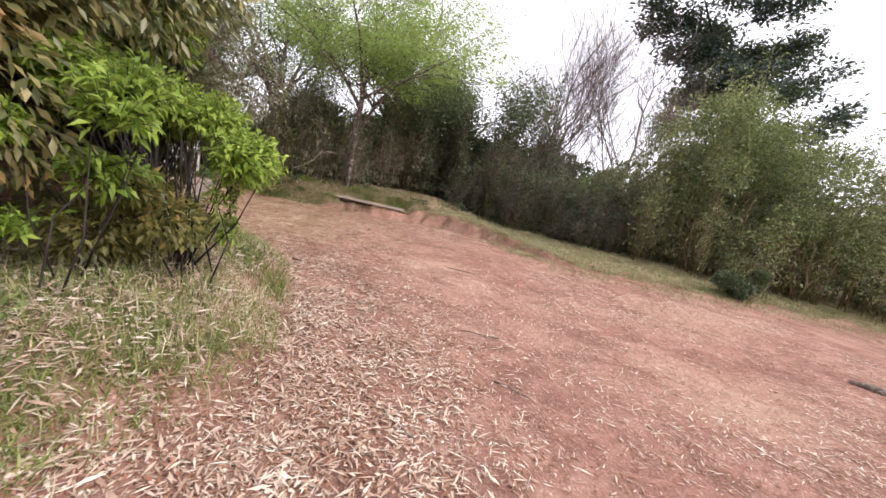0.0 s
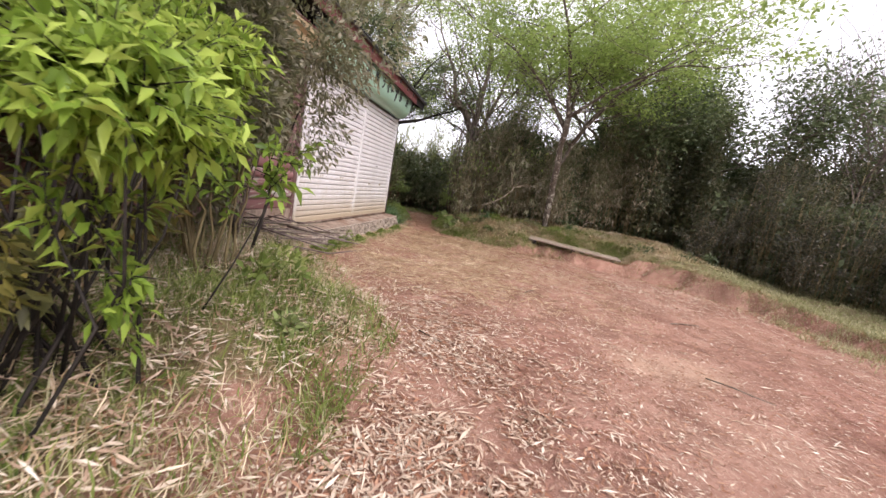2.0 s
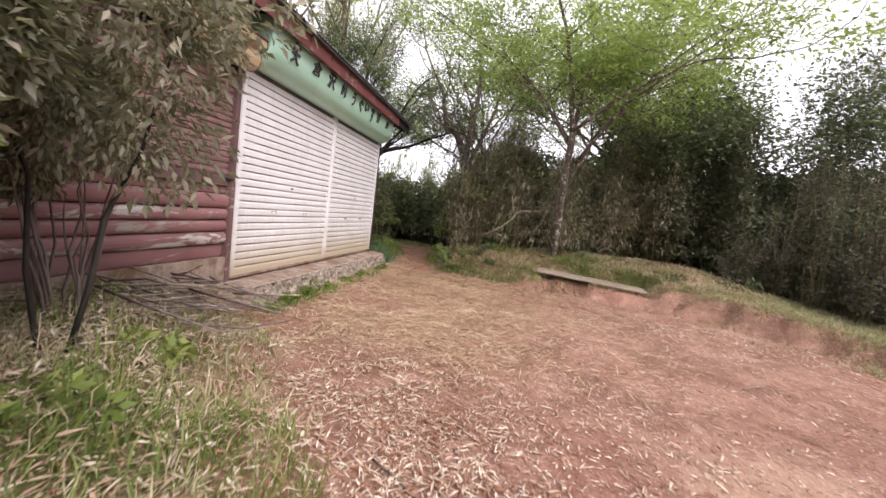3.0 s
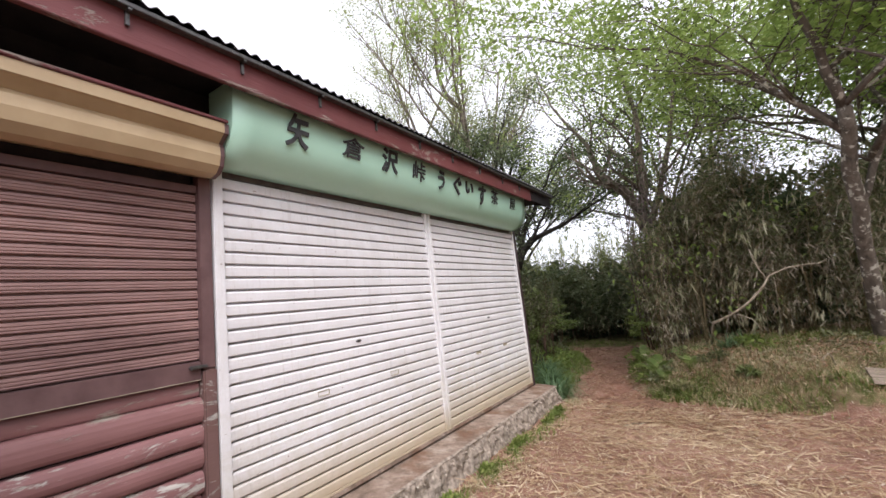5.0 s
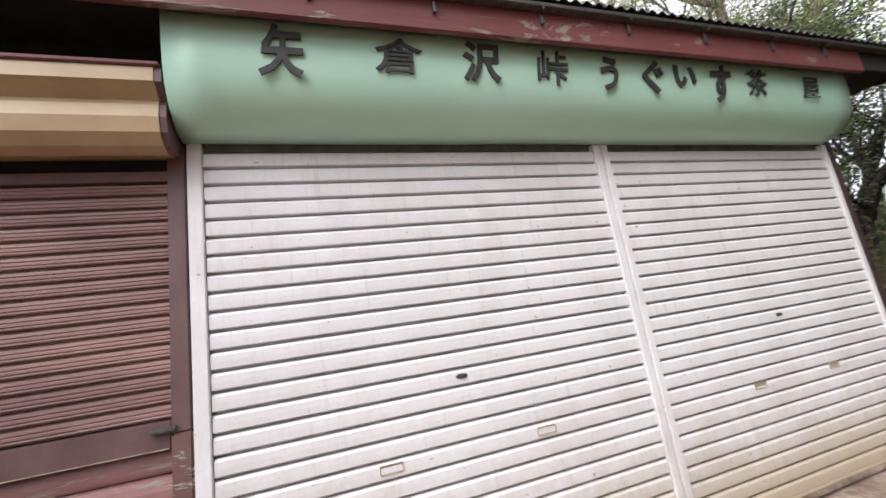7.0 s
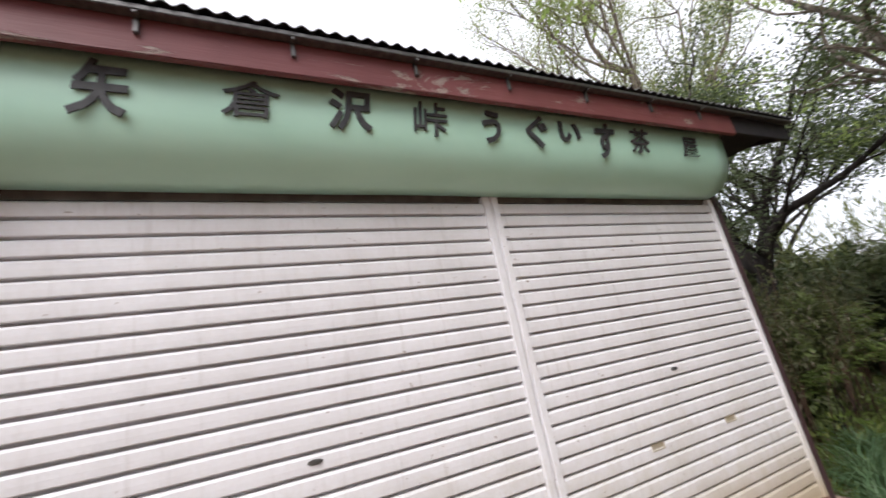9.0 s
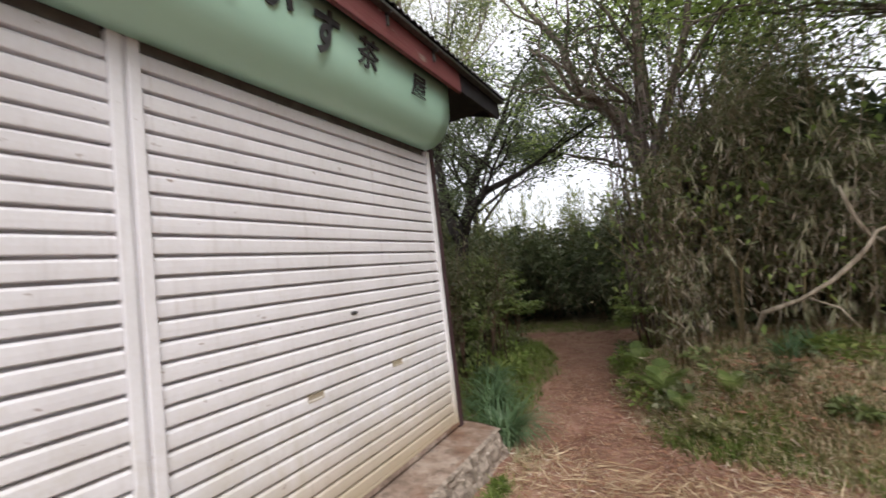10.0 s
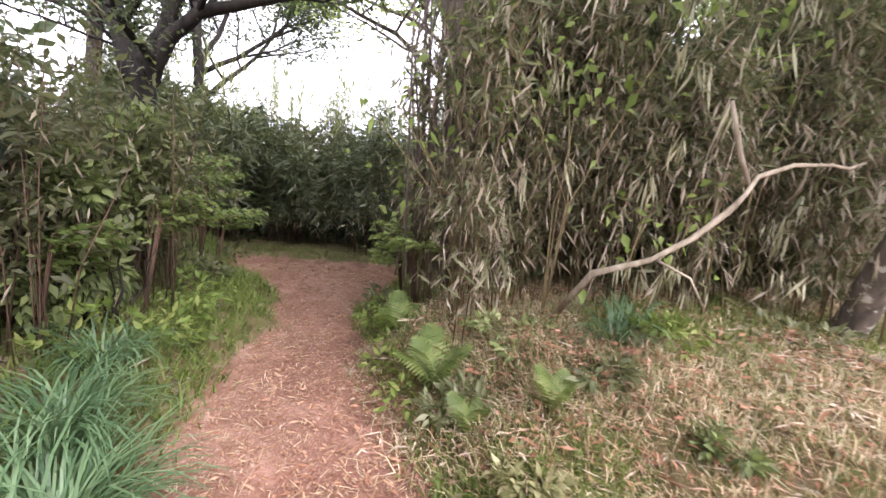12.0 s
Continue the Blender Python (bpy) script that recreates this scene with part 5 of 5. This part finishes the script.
# ---- ground cover ----
def scatter(rng, n, box, accept):
    """n points in the box (x0, x1, y0, y1), kept with the chance that accept gives."""
    xs, ys = [], []
    got = 0
    while got < n:
        x = box[0] + (box[1] - box[0]) * rng.random(n)
        y = box[2] + (box[3] - box[2]) * rng.random(n)
        z, c = land(x, y)
        keep = rng.random(n) < accept(x, y, c)
        keep &= ~((x < -1.62) & (y > 8.35) & (y < 13.15)) & (x > -2.03 - 3 * (y > 13.1))
        xs.append(x[keep])
        ys.append(y[keep])
        got += int(keep.sum())
    x, y = np.concatenate(xs)[:n], np.concatenate(ys)[:n]
    return np.stack([x, y, land(x, y)[0]], axis=1)


def patchy(x, y, s=1.0):
    return np.clip(1.7 * (0.65 * cells(x, y, 0.7 * s, 1) + 0.35 * cells(x, y, 2.3 * s, 2)) - 0.35, 0, 1)


def litter(name, label, n, box, accept, mat, size, width, seed, lift=0.012):
    rng = np.random.default_rng(seed)
    p = scatter(rng, n, box, accept)
    p[:, 2] += 0.004 + lift * rng.random(n)
    a = rng.random(n) * 2 * math.pi
    d = np.stack([np.cos(a), np.sin(a), rng.normal(size=n) * 0.16], axis=1)
    ln = size * (0.3 + 1.3 * rng.random(n) ** 1.7)
    ob = flat_leaves(name, p, d, ln, width * (0.6 + 0.8 * rng.random(n)), mat, None, rng, 2.5)
    return tagged(ob, label, "leaf litter", kind="stuff")


def strip(x, y, c):
    l = side_of(x, y, LEFT)
    mat = np.clip(2.4 * (0.5 * cells(x, y, 3.0, 12) + 0.5 * cells(x, y, 8.0, 13)) - 0.6, 0.04, 1)
    return np.exp(-((l + 0.3) / 0.95) ** 2) * (y < 8) * mat


litter("leaf_litter", "pale fallen bamboo leaves thick along the path edge", 20000, (-2.4, 3.0, 0.3, 8.2), strip, M_LITTER, 0.068, 0.0105, 71, 0.03)
litter("leaf_litter", "large bleached leaves at the edge of the clearing", 6000, (-2.4, 1.4, 0.3, 5.5), strip, M_LITTER, 0.088, 0.016, 70, 0.04)
litter("leaf_bits", "brown leaf bits among the pale leaves", 14000, (-2.4, 3.0, 0.3, 8.2), strip, M_REDLITTER, 0.06, 0.012, 77, 0.03)
litter("leaf_litter", "pale fallen bamboo leaves strewn over red earth", 26000, (-2.0, 9.0, 0.3, 13.4), lambda x, y, c: (1 - c) * (0.12 + 0.6 * patchy(x, y, 0.8) ** 2), M_LITTER, 0.075, 0.0095, 72)
litter("leaf_bits", "brown leaf bits trodden into red earth", 26000, (-2.0, 8.0, 0.3, 13.6), lambda x, y, c: (1 - c) * (0.25 + 0.5 * patchy(x, y, 1.3)), M_REDLITTER, 0.05, 0.011, 73)
litter("leaf_litter", "straw-coloured leaves on the narrow path", 26000, (-3.2, 3.0, 8.0, 19.0), lambda x, y, c: ((1 - c) * 0.7 + 0.08) * np.clip(0.25 + patchy(x, y, 2.2), 0, 1), M_STRAW, 0.10, 0.0045, 74)
litter("leaf_litter", "pale dry leaves matted on the bank", 9000, (-1.2, 5.0, 12.9, 15.6), lambda x, y, c: np.clip(side_of(x, y, BANK) + 0.25, 0, 0.8) * (0.3 + 0.7 * patchy(x, y, 2.0)), M_LITTER, 0.10, 0.009, 75, 0.06)
litter("straw", "long golden straw strewn over the trodden earth", 14000, (-1.62, 3.2, 7.2, 13.4), lambda x, y, c: (1 - c) * np.clip((2.4 - x) / 2.2, 0.12, 1) * np.clip(0.15 + 1.1 * patchy(x, y, 1.6), 0, 1) * np.clip((y - 6.8) / 2, 0, 1), M_STRAW, 0.2, 0.0075, 69, 0.025)
litter("leaf_bits", "brown leaf bits on the narrow path", 9000, (-3.2, 1.0, 12.5, 19.0), lambda x, y, c: (1 - c) * 0.9, M_REDLITTER, 0.05, 0.012, 79)
litter("leaf_litter", "pale dead leaves lying among the grass", 14000, (-2.0, 0.7, 1.0, 8.4), lambda x, y, c: c * 0.9, M_LITTER, 0.09, 0.012, 78, 0.06)
litter("leaf_litter", "dry leaves under the hedges and shrubs", 12000, (-3.4, 10.5, 1.5, 17.5), lambda x, y, c: c * 0.8, M_DRYLEAF, 0.09, 0.014, 76, 0.05)


def turf(name, label, n, box, accept, mat, tall, seed, wide=0.006, bend=0.7):
    rng = np.random.default_rng(seed)
    p = scatter(rng, n, box, accept)
    p[:, 2] -= 0.01
    d = np.stack([rng.normal(size=n) * 0.5, rng.normal(size=n) * 0.5, np.ones(n)], axis=1)
    ob = blades(name, p, d, tall * (0.4 + 0.9 * rng.random(n)), wide * (0.7 + 0.7 * rng.random(n)), mat, None, rng, bend)
    return tagged(ob, label, "grass", kind="stuff")


def tufts(x, y):
    return np.clip(2.6 * (0.5 * cells(x, y, 1.6, 4) + 0.5 * cells(x, y, 4.5, 6)) - 0.9, 0, 1)


bank_side = lambda x, y, c: np.clip(side_of(x, y, BANK) / 0.3, 0, 1) * (y > 8)
turf("grass", "short dry and green grass on the bank", 20000, (-1.6, 8.8, 9.0, 15.8), lambda x, y, c: bank_side(x, y, c) * (0.25 + 0.75 * tufts(x, y)), M_GRASS, 0.13, 81)
turf("grass", "tufted yellow-green grass on the bank by the path", 15000, (-1.5, 4.6, 12.9, 15.2), lambda x, y, c: bank_side(x, y, c) * (0.2 + 0.8 * tufts(x, y)), M_GRASS, 0.15, 80)
turf("grass", "bleached straw among the bank grass", 18000, (-1.6, 6.0, 12.9, 15.6), lambda x, y, c: bank_side(x, y, c) * (0.3 + 0.7 * tufts(y, x)), M_STRAW, 0.18, 82, 0.005, 1.4)
turf("grass", "fresh green weeds along the path edges", 15000, (-4.2, 0.2, 13.2, 19.8), lambda x, y, c: c * np.clip(np.exp(-(np.minimum(np.abs(side_of(x, y, BANK)), np.abs(side_of(x, y, WEST))) / 0.45)), 0.12, 1), M_GRASS_FRESH, 0.16, 83, 0.009)
turf("grass", "fresh tufts of grass under the shrubs", 4500, (-2.0, 0.7, 2.6, 8.4), lambda x, y, c: np.clip(side_of(x, y, LEFT) / 0.3, 0, 1) * (0.05 + 0.95 * tufts(x, y)), M_GRASS_FRESH, 0.19, 84, 0.007)
turf("grass", "green grass and weeds before the evergreen shrubs", 6000, (-3.2, 0.2, 1.4, 4.4), lambda x, y, c: np.clip((side_of(x, y, LEFT) - 0.15) / 0.3, 0, 1) * (0.1 + 0.9 * tufts(x + 7, y)), M_GRASS_FRESH, 0.15, 188, 0.009)
turf("grass", "clump of fresh grass at the path edge", 2300, (-0.8, 0.25, 4.5, 6.2), lambda x, y, c: np.clip(2.4 * cells(x, y, 2.6, 21) - 0.9, 0, 1), M_GRASS_FRESH, 0.2, 89, 0.007)
turf("grass", "dry stalks and grass under the shrubs", 6000, (-2.0, 0.6, 1.5, 8.4), lambda x, y, c: np.clip(side_of(x, y, LEFT) / 0.4, 0, 1) * (0.3 + 0.7 * tufts(y, x)), M_GRASS, 0.2, 85, 0.005)
turf("grass", "green weeds along the foot of the concrete step", 3200, (-1.66, -1.3, 8.3, 13.3), lambda x, y, c: np.exp(-((x + 1.6) / 0.12) ** 2) * tufts(x, y * 1.7) ** 2, M_GRASS_FRESH, 0.11, 86, 0.009)
turf("grass", "dry grass along the foot of the concrete step", 1600, (-1.66, -1.2, 8.3, 13.3), lambda x, y, c: np.exp(-((x + 1.6) / 0.16) ** 2) * tufts(y, x), M_GRASS, 0.09, 88, 0.005)
turf("grass", "dry roots and grass hanging below the plank platform", 1500, (1.5, 4.0, 12.9, 13.22), lambda x, y, c: np.full(np.shape(x), 0.9), M_STRAW, 0.13, 193, 0.005, 1.5)
turf("grass", "thin grass at the far edge of the clearing", 9000, (5.5, 12.5, 4.0, 13.0), lambda x, y, c: np.exp(-((side_of(x, y, BANK) - 0.3) / 0.9) ** 2) * (0.2 + 0.8 * tufts(x, y)), M_GRASS, 0.15, 87)

turf("grass", "patches of fresh green grass on the bank", 16000, (-1.5, 4.6, 13.0, 15.2), lambda x, y, c: bank_side(x, y, c) * np.clip(3 * cells(x, y, 1.9, 31) - 1.5, 0, 1), M_GRASS_FRESH, 0.15, 181, 0.008)
litter("leaf_bits", "brown dead leaves among the bank grass", 7000, (-1.2, 5.0, 12.9, 15.4), lambda x, y, c: np.clip(side_of(x, y, BANK) + 0.25, 0, 0.8) * patchy(x, y, 1.4), M_REDLITTER, 0.07, 0.016, 182, 0.08)

turf("grass", "thin dry grass over the low earth scarp", 6000, (3.6, 7.5, 7.5, 13.2), lambda x, y, c: np.exp(-((side_of(x, y, BANK) - 0.15) / 0.35) ** 2) * (0.2 + 0.8 * tufts(x, y)), M_GRASS, 0.12, 183, 0.006)
litter("leaf_bits", "brown dead leaves over the low earth scarp", 5000, (3.6, 9.0, 6.5, 13.2), lambda x, y, c: np.exp(-((side_of(x, y, BANK) - 0.0) / 0.35) ** 2), M_REDLITTER, 0.06, 0.016, 184, 0.03)

turf("grass", "tall dry straw and stalks under the shrubs", 3200, (-1.9, 0.3, 2.6, 7.6), lambda x, y, c: np.clip((side_of(x, y, LEFT) - 0.1) / 0.5, 0, 1) * (0.15 + 0.85 * tufts(x + 3, y)), M_STRAW, 0.22, 185, 0.005, 1.2)

# ferns on the banks
def frond_mesh(rng, long):
    """One arching fern frond: a stalk with paired tapering leaflets."""
    verts, faces = [], []
    for k in range(15):
        t = (k + 1) / 15
        r = long * t
        z = long * (0.75 * t - 0.62 * t * t)
        w = long * 0.34 * math.sin(math.pi * min(1.0, 0.12 + 0.88 * t)) ** 0.8 + 0.004
        for side in (-1, 1):
            k0 = len(verts)
            d = long * 0.028
            sag = w * (0.12 + 0.15 * rng.random())
            verts += [(r - d, 0, z), (r + w * 0.25 - d, side * w * 0.5, z - sag * 0.2), (r + w * 0.5, side * w, z - sag), (r + w * 0.25 + d, side * w * 0.5, z - sag * 0.2), (r + d, 0, z)]
            faces += [(k0, k0 + 1, k0 + 2, k0 + 3, k0 + 4)]
    me = bpy.data.meshes.new("frond")
    me.from_pydata(verts, [], faces)
    me.materials.append(M_FERN)
    return me


rng = np.random.default_rng(191)
fronds = [frond_mesh(rng, L) for L in (0.3, 0.34, 0.38)]
for x, y, size, count in ((-0.58, 14.72, 0.95, 8), (-0.06, 14.04, 0.6, 6), (-0.82, 15.3, 0.9, 7), (-0.4, 14.2, 0.55, 5)):
    fern = thing("fern", "small bright green fern on the grassy bank", "fern", (x, y, ground_z(x, y) + 0.02), "ferns on the banks")
    for k in range(count):
        o = new("frond", fronds[k % 3])
        o.parent = fern
        o.matrix_basis = pose(0, 0, 0, rng.normal() * 12, -25 - 25 * rng.random(), 360 * k / count + rng.normal() * 14) @ Matrix.Scale(size * (0.8 + 0.4 * rng.random()), 4)

# flat green sprays reaching out of the undergrowth beside the path
for x, y, z, wide, turn in ((-2.75, 15.35, 1.28, 0.5, 200), (-3.05, 15.7, 1.42, 0.55, 230), (-2.7, 16.3, 1.15, 0.45, 190), (-2.85, 14.6, 1.1, 0.42, 215), (-3.0, 16.6, 1.6, 0.5, 205), (-0.72, 15.6, 1.2, 0.34, 20), (-0.85, 16.1, 1.0, 0.3, 0)):
    g = ground_z(x, y)
    spray = thing("shrub", "thin shrub with flat light green leaf sprays", "shrub", (x, y, g - 0.03), "shrubs with flat sprays")
    lines, base, along = [], [], []
    for k in range(7):
        a = radians(turn + 180) + rng.normal() * 0.7
        e = np.array([math.cos(a) * wide * rng.uniform(0.6, 1.2), math.sin(a) * wide * rng.uniform(0.6, 1.2), (z - g) * rng.uniform(0.8, 1.12)])
        m = np.array([e[0] * 0.25, e[1] * 0.25, e[2] * 0.9])
        lines.append([((0, 0, 0), 0.007), (tuple(m), 0.005), (tuple(e), 0.002)])
        for _ in range(46):
            t = rng.random()
            base.append(m * (1 - t) + e * t + rng.normal(size=3) * np.array([0.05, 0.05, 0.014]))
            q = a + rng.choice((-1, 1)) * rng.uniform(0.5, 1.2)
            along.append((math.cos(q), math.sin(q), rng.normal() * 0.15))
    limb_object("stem", lines, M_STEMS, spray, 4)
    ln = 0.075 * (0.6 + 0.7 * rng.random(len(base)))
    leaves("foliage", np.array(base), unit(np.array(along)), ln, ln * 0.42, M_FERN, spray, rng, 0.15, 0.2)

# small upright blue-green clumps at the foot of the thicket
for x, y, count in ((0.42, 14.48, 46), (2.75, 14.7, 40), (0.62, 14.62, 24)):
    iris = thing("grass_clump", "small upright clump of blue-green blades before the thicket", "plant", (x, y, ground_z(x, y) - 0.02))
    tuft = new("inner_tuft", arch_mesh("inner_tuft", rng, count, 0.42, 0.012, 0.07))
    tuft.parent = iris
    for k in range(10):
        o = new("blade", singles[k % 8])
        o.parent = iris
        o.matrix_basis = pose(rng.normal() * 0.04, rng.normal() * 0.04, 0, 0, 0, rng.uniform(0, 360)) @ Matrix.Scale(0.62 * rng.uniform(0.8, 1.2), 4)

# low leafy plants on the banks
rng = np.random.default_rng(91)
for x, y, s, mat in ((-0.72, 14.75, 0.26, M_GRASS_FRESH), (-0.85, 15.4, 0.3, M_SPRING), (-0.45, 14.3, 0.22, M_BAMBOO), (-0.95, 16.2, 0.3, M_BAMBOO), (-2.5, 14.6, 0.3, M_GRASS_FRESH), (-2.65, 15.6, 0.34, M_SPRING), (-2.85, 16.5, 0.32, M_BAMBOO), (0.75, 14.5, 0.2, M_GRASS_FRESH), (0.2, 14.25, 0.18, M_BAMBOO), (-0.1, 14.75, 0.22, M_OLIVE), (1.7, 14.55, 0.2, M_BAMBOO), (-0.2, 13.85, 0.12, M_GRASS), (0.6, 13.8, 0.1, M_OLIVE), (2.3, 14.3, 0.18, M_GRASS_FRESH), (-2.35, 14.9, 0.26, M_GRASS_FRESH), (-2.6, 16.0, 0.3, M_BAMBOO), (-0.2, 5.2, 0.17, M_OLIVE), (-0.55, 5.5, 0.2, M_GRASS_FRESH), (-0.9, 6.3, 0.18, M_GRASS_FRESH), (-1.1, 2.7, 0.16, M_OLIVE), (-1.5, 2.9, 0.24, M_OLIVE), (4.4, 13.7, 0.25, M_DARKLEAF), (5.6, 13.2, 0.3, M_DARKLEAF)):
    bush("weed", "low leafy green weed in the grass", (x, y), (s * 1.25, s * 1.25, s * 0.5), mat, 200, 0.07, int(rng.integers(1000)), 1, M_CULM, 0.42, 0.1, 0.3, "weed")

for y, s in ((8.9, 0.1), (9.45, 0.13), (9.9, 0.09), (10.6, 0.08), (11.3, 0.07), (12.1, 0.09), (12.6, 0.07)):
    bush("weed", "small leafy weed at the foot of the concrete step", (-1.56, y), (s * 0.7, s * 1.5, s * 0.8), M_GRASS_FRESH, 260, 0.05, int(y * 100), 1, M_CULM, 0.4, 0.1, 0.3, "weed")
chunk = limb_object("log", [[((-0.3, 0, 0.05), 0.06), ((-0.1, 0.02, 0.07), 0.08), ((0.15, -0.01, 0.06), 0.07), ((0.32, 0.03, 0.05), 0.045)]], M_BARK, None, 9)
chunk.matrix_world = pose(7.0, 2.7, ground_z(7.0, 2.7) - 0.02, 0, 0, 115) @ Matrix.Scale(0.62, 4)
tagged(chunk, "short brown rotten log on the earth", "log")

# the pale fallen branch and hanging dead canes before the thicket
branch = thing("fallen_branch", "bleached crooked bare branch leaning in the thicket", "branch", (0.25, 14.5, ground_z(0.25, 14.5)))
gz0 = ground_z(0.25, 14.5)
run = [(0.2, 14.95, gz0 + 0.02), (0.3, 14.6, 1.08), (0.55, 14.46, 1.2), (0.76, 14.44, 1.34), (0.93, 14.42, 1.51), (1.0, 14.42, 1.6), (1.06, 14.43, 1.7), (1.27, 14.45, 1.78), (1.5, 14.46, 1.8), (1.6, 14.46, 1.79), (1.7, 14.47, 1.83)]
limb_object("stem", [[((x - 0.25, y - 14.5, z - gz0), (0.021 - 0.0014 * i) * (1 + 0.18 * math.sin(i * 2.1))) for i, (x, y, z) in enumerate(run)]], M_PALE, branch, 8)
limb_object("twig", [[((0.79, -0.06, 1.63 - gz0), 0.012), ((0.72, -0.04, 1.8 - gz0), 0.014), ((0.69, -0.02, 1.92 - gz0), 0.017), ((0.66, 0.02, 2.1 - gz0), 0.01)]], M_PALE, branch, 6, "broken pale stub")
limb_object("twig", [[((0.35, -0.02, 1.2 - gz0), 0.009), ((0.52, -0.08, 1.12 - gz0), 0.007), ((0.62, -0.1, 0.95 - gz0), 0.004)]], M_PALE, branch, 5)
rng = np.random.default_rng(95)
for i in range(3):
    x = rng.uniform(-0.3, 2.3)
    y = 14.95 + 0.25 * abs(x - 1.0) * (x > 1.6) + rng.normal() * 0.08
    z = ground_z(x, y)
    top = rng.uniform(1.0, 2.6)
    lean = rng.normal(size=2) * 0.55
    cane = limb_object("dead_cane", [[((0, 0, -0.03), 0.006), ((lean[0] * 0.4, lean[1] * 0.2 - 0.05, top * 0.5), 0.006), ((lean[0], lean[1] * 0.4 - 0.05, top), 0.004)]], M_PALE, None, 5)
    cane.location = (x, y, z)
    tagged(cane, "pale dead bamboo cane standing in the thicket", "cane", "dead canes")

# bent dry stalks arching out of the grass beside the platform
for x, y, high, reach, turn in ((3.0, 14.5, 0.42, 0.5, -20), (3.5, 14.3, 0.3, 0.6, 10), (4.1, 14.2, 0.34, 0.45, 160), (2.7, 14.7, 0.55, 0.35, 200), (1.45, 13.75, 0.22, 0.25, 230)):
    stalk = limb_object("dry_stalk", [[((0, 0, -0.03), 0.007), ((reach * 0.2, 0, high * 0.75), 0.007), ((reach * 0.5, 0.02, high), 0.006), ((reach * 0.8, 0.0, high * 0.8), 0.005), ((reach, 0.03, high * 0.45), 0.003)]], M_PALE, None, 5)
    stalk.matrix_world = pose(x, y, ground_z(x, y), 0, 0, turn)
    tagged(stalk, "pale dry stalk bent over in the bank grass", "stalk", "bent dry stalks")

# tufts of withered leaves hanging down the face of the thicket
rng = np.random.default_rng(197)
base, along, size = [], [], []
for k in range(60):
    x = rng.uniform(-0.45, 3.0)
    y = 14.72 + 0.5 * max(0.0, 0.35 - x) + 0.62 * max(0.0, x - 1.45) + rng.normal() * 0.1
    z = rng.uniform(0.95, 2.9)
    for _ in range(int(rng.integers(4, 11))):
        base.append((x + rng.normal() * 0.03, y + rng.normal() * 0.03, z + rng.normal() * 0.03))
        along.append((rng.normal() * 0.22, rng.normal() * 0.22, -1.0))
        size.append(rng.uniform(0.1, 0.26))
size = np.array(size)
tagged(flat_leaves("withered_tufts", np.array(base), np.array(along), size, 0.009 + size * 0.045, M_TUFT, None, rng, 0.1), "pale withered leaf tufts hanging from the bamboo", "withered leaves", kind="stuff")

# heap of cut sticks by the shrubs, and twigs on the earth
pile = thing("brush_pile", "heap of cut grey sticks and twigs by the house corner", "brush pile", (-1.42, 7.1, ground_z(-1.42, 7.1)))
rng = np.random.default_rng(96)
for i in range(60):
    a = rng.normal() * 0.5 + 0.15
    L = rng.uniform(0.35, 1.2)
    c = np.array([rng.normal() * 0.3, rng.normal() * 0.28, 0.03 + 0.2 * rng.random()])
    d = np.array([math.cos(a), math.sin(a), rng.normal() * 0.12]) * L / 2
    r = rng.uniform(0.004, 0.011)
    limb_object("stick", [[(tuple(c - d), r), (tuple(c + rng.normal(size=3) * 0.03), r * 0.9), (tuple(c + d), r * 0.5)]], M_TWIG if i % 3 else M_PALE, pile, 5)
for x, y, L, a in ((0.62, 6.2, 0.75, -42), (3.1, 6.6, 0.5, -40), (0.9, 2.6, 0.5, 110), (0.3, 2.3, 0.6, -30), (2.2, 4.0, 0.45, 150), (3.6, 8.8, 0.5, 20), (1.5, 9.0, 0.4, 60), (2.0, 2.9, 0.4, -60), (-0.6, 12.6, 0.35, 30), (0.5, 10.8, 0.4, 80), (4.0, 5.2, 0.5, 35)):
    z = ground_z(x, y) + 0.012
    w = 0.03
    t = limb_object("twig", [[((-L / 2, 0, 0), 0.007), ((-L * 0.1, w, 0.004), 0.006), ((L * 0.2, w * 0.4, 0.006), 0.005), ((L / 2, w * 1.3, 0), 0.003)]], M_BARK, None, 5)
    t.matrix_world = pose(x, y, z, 0, 0, a)
    tagged(t, "thin dry brown twig lying on the earth", "twig", "fallen twigs")
